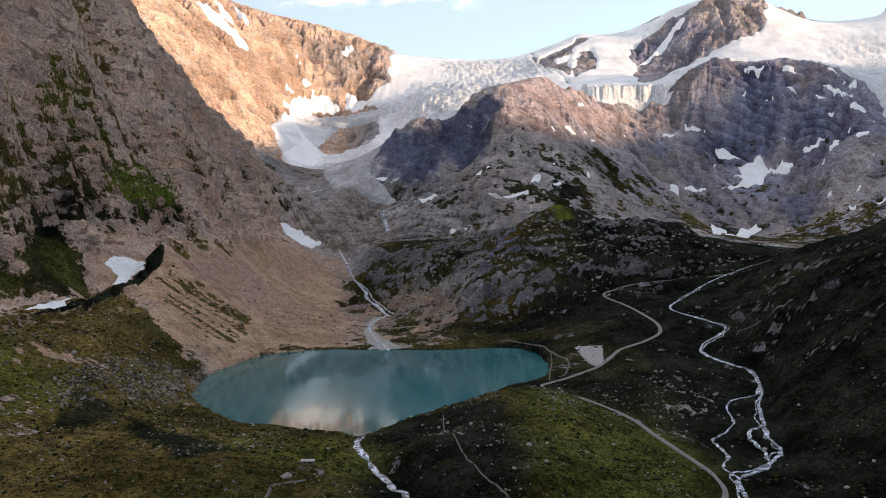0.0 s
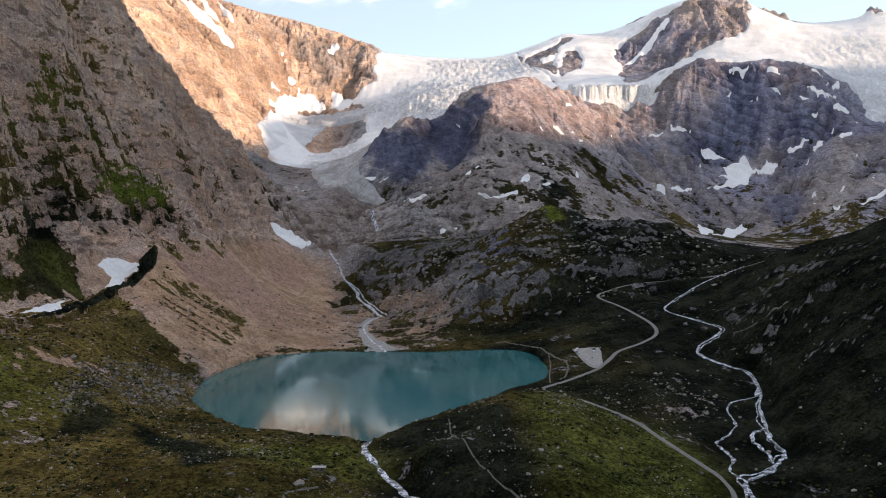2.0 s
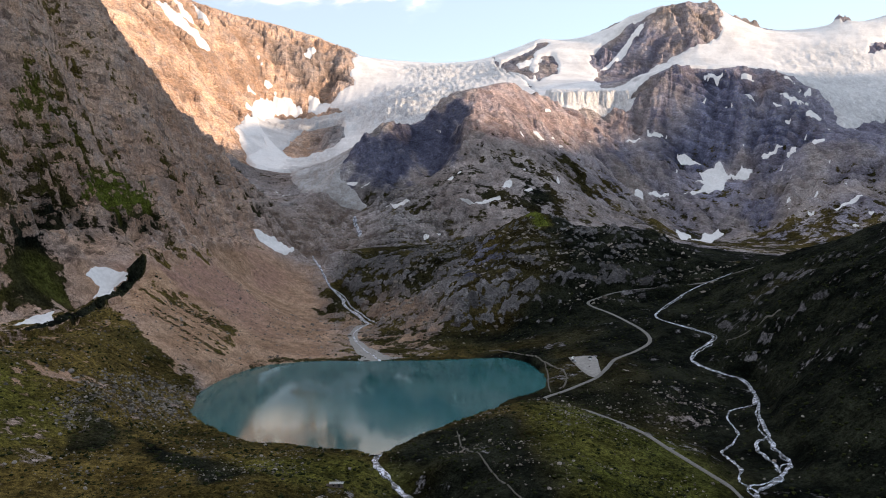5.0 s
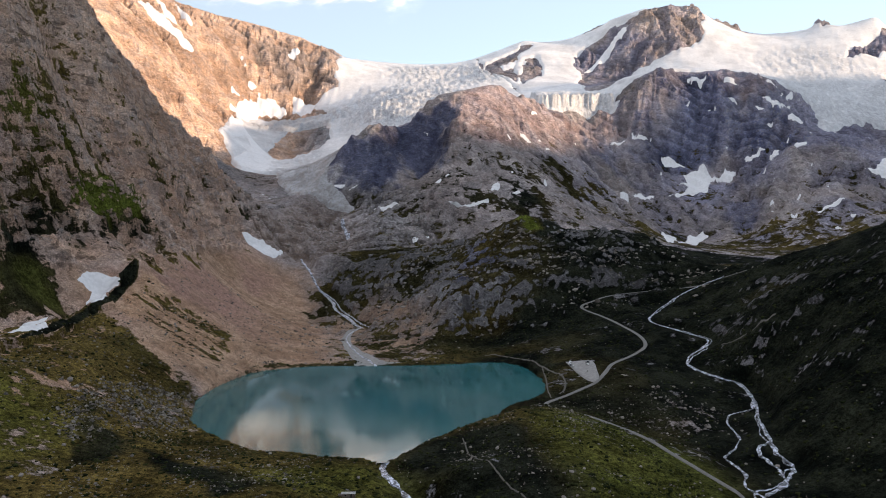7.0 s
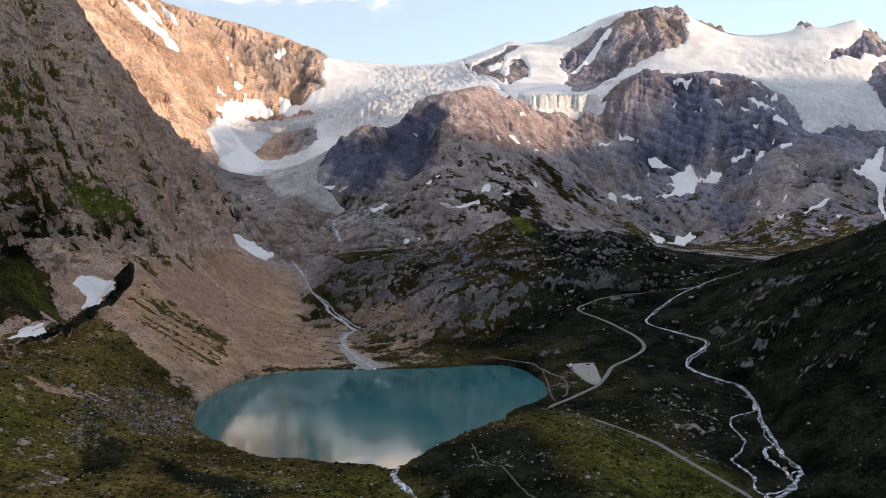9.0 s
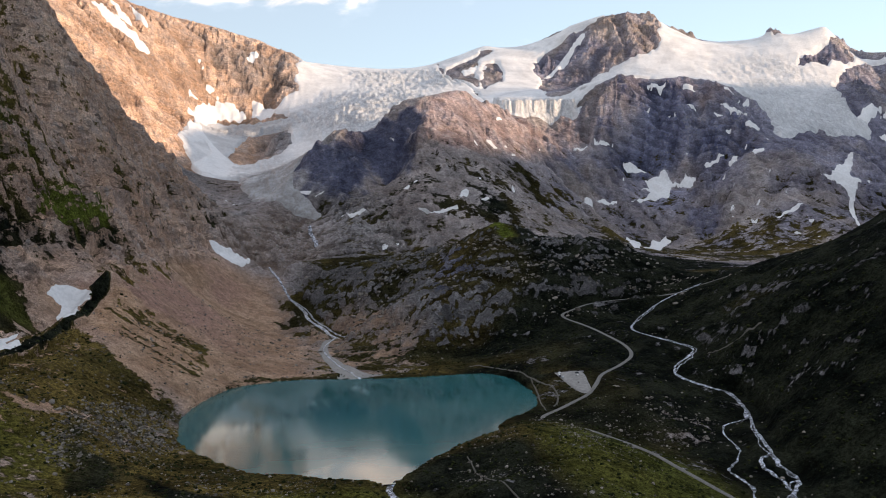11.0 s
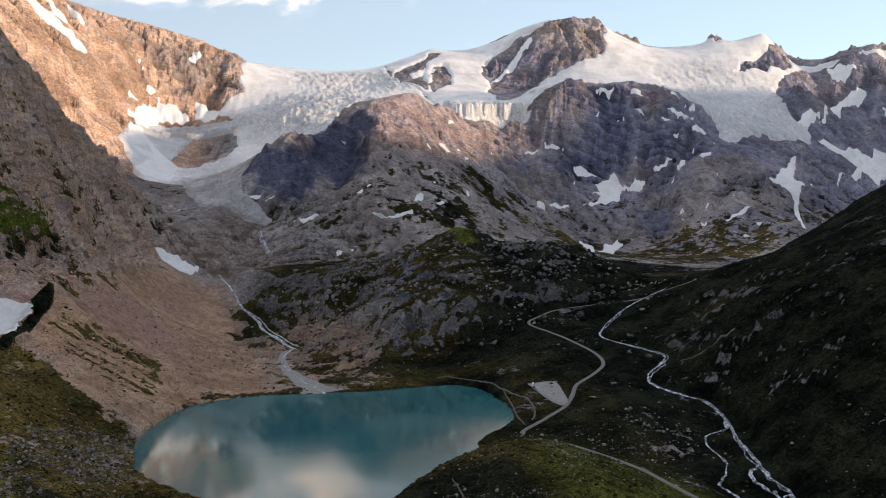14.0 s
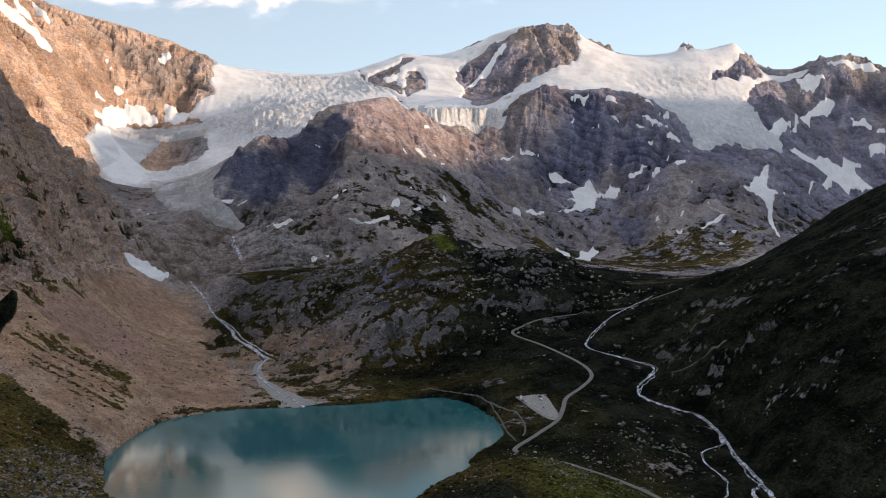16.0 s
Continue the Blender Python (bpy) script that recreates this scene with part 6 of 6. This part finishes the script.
def shrub_chance(x, y):
    return np.clip(on_grid(x, y, COVER["plants"]) - 0.25 + 0.6 * fbm(x / 24, y / 24, 3, 171), 0, 1) * dry(x, y)


hx, hy, shrub_rng = scatter(16000, -360, 420, 350, 1000, shrub_chance, 9)
stone_field("alpine_shrubs", (hx, hy), 0.5 + 1.1 * shrub_rng.random(len(hx)) ** 2, "low dark green alpine shrubs scattered over the slopes", 0.65, 2, SHRUB)

hx, hy, shrub_rng = scatter(16000, -345, 130, 360, 620, lambda x, y: np.clip(0.25 + 1.3 * fbm(x / 18, y / 18, 3, 181), 0, 1) * dry(x, y), 19)
stone_field("heath_tussocks", (hx, hy), 0.3 + 0.6 * shrub_rng.random(len(hx)) ** 2, "dark tussocks of heath and grass dotting the meadow", 0.6, 7, SHRUB)
mx, my, pebble_rng = scatter(17000, -345, 130, 360, 640, lambda x, y: np.clip(0.1 + 1.5 * fbm(x / 26, y / 26, 3, 183), 0, 1) * dry(x, y), 21)
stone_field("meadow_stones", (mx, my), 0.25 + 0.6 * pebble_rng.random(len(mx)) ** 3, "small pale stones lying in the meadow grass", 0.75, 8)

# ---- hut and parked cars ----
def part(name, bm, material, parent, label=""):
    """Links a bmesh as one mesh under a thing or a part."""
    me = bpy.data.meshes.new(name)
    bm.to_mesh(me)
    bm.free()
    me.materials.append(material)
    ob = new(name, me)
    ob.parent = parent
    return tagged(ob, label)


def block(x0, x1, y0, y1, z0, z1, bevel=0.0, taper=(1, 1)):
    bm = bmesh.new()
    bmesh.ops.create_cube(bm, size=1)
    for v in bm.verts:
        top = v.co.z > 0
        sx, sy = taper if top else (1, 1)
        v.co = Vector(((x0 + x1) / 2 + v.co.x * (x1 - x0) * sx, (y0 + y1) / 2 + v.co.y * (y1 - y0) * sy, z1 if top else z0))
    if bevel:
        bmesh.ops.bevel(bm, geom=list(bm.edges), offset=bevel, segments=2, affect="EDGES")
    return bm


def wheel_mesh(r, width):
    bm = bmesh.new()
    bmesh.ops.create_cone(bm, cap_ends=True, segments=14, radius1=r, radius2=r, depth=width, matrix=Matrix.Rotation(radians(90), 4, "X"))
    return bm


TYRE = plain_material("black_rubber", (0.02, 0.02, 0.02), 0.8)
GLASS = plain_material("dark_car_glass", (0.015, 0.018, 0.02), 0.08)
CHROME = plain_material("wheel_rim_alloy", (0.5, 0.5, 0.5), 0.35, Metallic=0.9)
PAINTS = {"white": plain_material("white_car_paint", (0.75, 0.75, 0.74), 0.3), "silver": plain_material("silver_car_paint", (0.5, 0.52, 0.54), 0.3, Metallic=0.5), "dark": plain_material("dark_car_paint", (0.03, 0.035, 0.05), 0.3)}


def parked_car(paint, x, y, turn, van=False):
    car = new("parked_car")
    body = part("body", block(-2.1, 2.1, -0.88, 0.88, 0.32, 0.95, 0.12), PAINTS[paint], car)
    long = (-2.0, 1.4, 1.95) if van else (-1.5, 1.0, 1.5)
    cabin = part("cabin", block(long[0], long[1], -0.8, 0.8, 0.93, long[2], 0.1, (0.72 if not van else 0.9, 0.86)), PAINTS[paint], car)
    w = long[1] - long[0]
    m = (long[0] + long[1]) / 2
    for s in (-1, 1):
        part("side_window", block(m - w * 0.36, m + w * 0.36, s * 0.735 - 0.03, s * 0.735 + 0.03, 1.02, long[2] - 0.12, 0.0, (0.85, 1)), GLASS, cabin, "dark side window")
    part("windscreen", block(m + w * 0.40, m + w * 0.44, -0.62, 0.62, 1.0, long[2] - 0.1), GLASS, cabin, "dark windscreen")
    for wx in (-1.3, 1.3):
        for wy in (-0.8, 0.8):
            tyre = part("wheel", wheel_mesh(0.32, 0.22), TYRE, car, "black tyre")
            tyre.location = (wx, wy, 0.32)
            part("rim", wheel_mesh(0.19, 0.24), CHROME, tyre, "alloy rim")
    part("bumper", block(2.05, 2.16, -0.8, 0.8, 0.36, 0.56, 0.03), TYRE, car, "black bumper")
    part("headlight", block(2.06, 2.12, 0.5, 0.8, 0.66, 0.8), CHROME, body)
    part("headlight", block(2.06, 2.12, -0.8, -0.5, 0.66, 0.8), CHROME, body)
    z = float(on_ground(x, y)) + 0.36
    car.matrix_basis = pose(x, y, z, 0, 0, turn)
    return tagged(car, "%s %s parked on the gravel car park" % ({"white": "white", "silver": "silver-grey", "dark": "dark blue"}[paint], "van" if van else "car"), "van" if van else "car", "cars on the car park")


parked_car("white", 127.5, 752, 62, True)
parked_car("white", 129.5, 757.5, 60)
parked_car("dark", 127.0, 746.5, 64)
parked_car("silver", 128.0, 741.5, 66)
parked_car("dark", 143.5, 746, 150)
parked_car("white", 141.5, 739, 95)

PLANK = plain_material("weathered_wall_wood", (0.13, 0.10, 0.08), 0.85)
ROOFING = plain_material("pale_sheet_roof", (0.62, 0.61, 0.58), 0.5)


def hut(x, y, turn):
    """A low shelter with a long pale roof."""
    ob = new("hut")
    wall = part("wall", block(-3.4, 3.4, -1.3, 1.3, -0.6, 1.7, 0.03), PLANK, ob, "dark weathered wooden wall")
    roof = bmesh.new()
    v = [roof.verts.new(c) for c in ((-3.8, -1.7, 1.62), (3.8, -1.7, 1.62), (3.8, 0, 2.35), (-3.8, 0, 2.35), (-3.8, 1.7, 1.62), (3.8, 1.7, 1.62))]
    roof.faces.new(v[:4])
    roof.faces.new((v[3], v[2], v[5], v[4]))
    bmesh.ops.solidify(roof, geom=list(roof.faces), thickness=-0.12)
    part("roof", roof, ROOFING, ob, "long pale sheet roof")
    part("door", block(1.0, 1.9, -1.36, -1.30, -0.3, 1.5), TYRE, wall, "dark doorway")
    part("window", block(-2.0, -1.1, -1.36, -1.30, 0.5, 1.2), GLASS, wall)
    part("annex", block(-5.4, -3.5, -0.8, 0.8, -0.6, 1.2, 0.05, (0.9, 0.8)), PLANK, ob, "small wooden annex")
    ob.matrix_basis = pose(x, y, float(on_ground(x, y)) + 0.5, 0, 0, turn)
    return tagged(ob, "small low hut with pale roof standing in the meadow", "hut")


hut(-74, 416, -4)
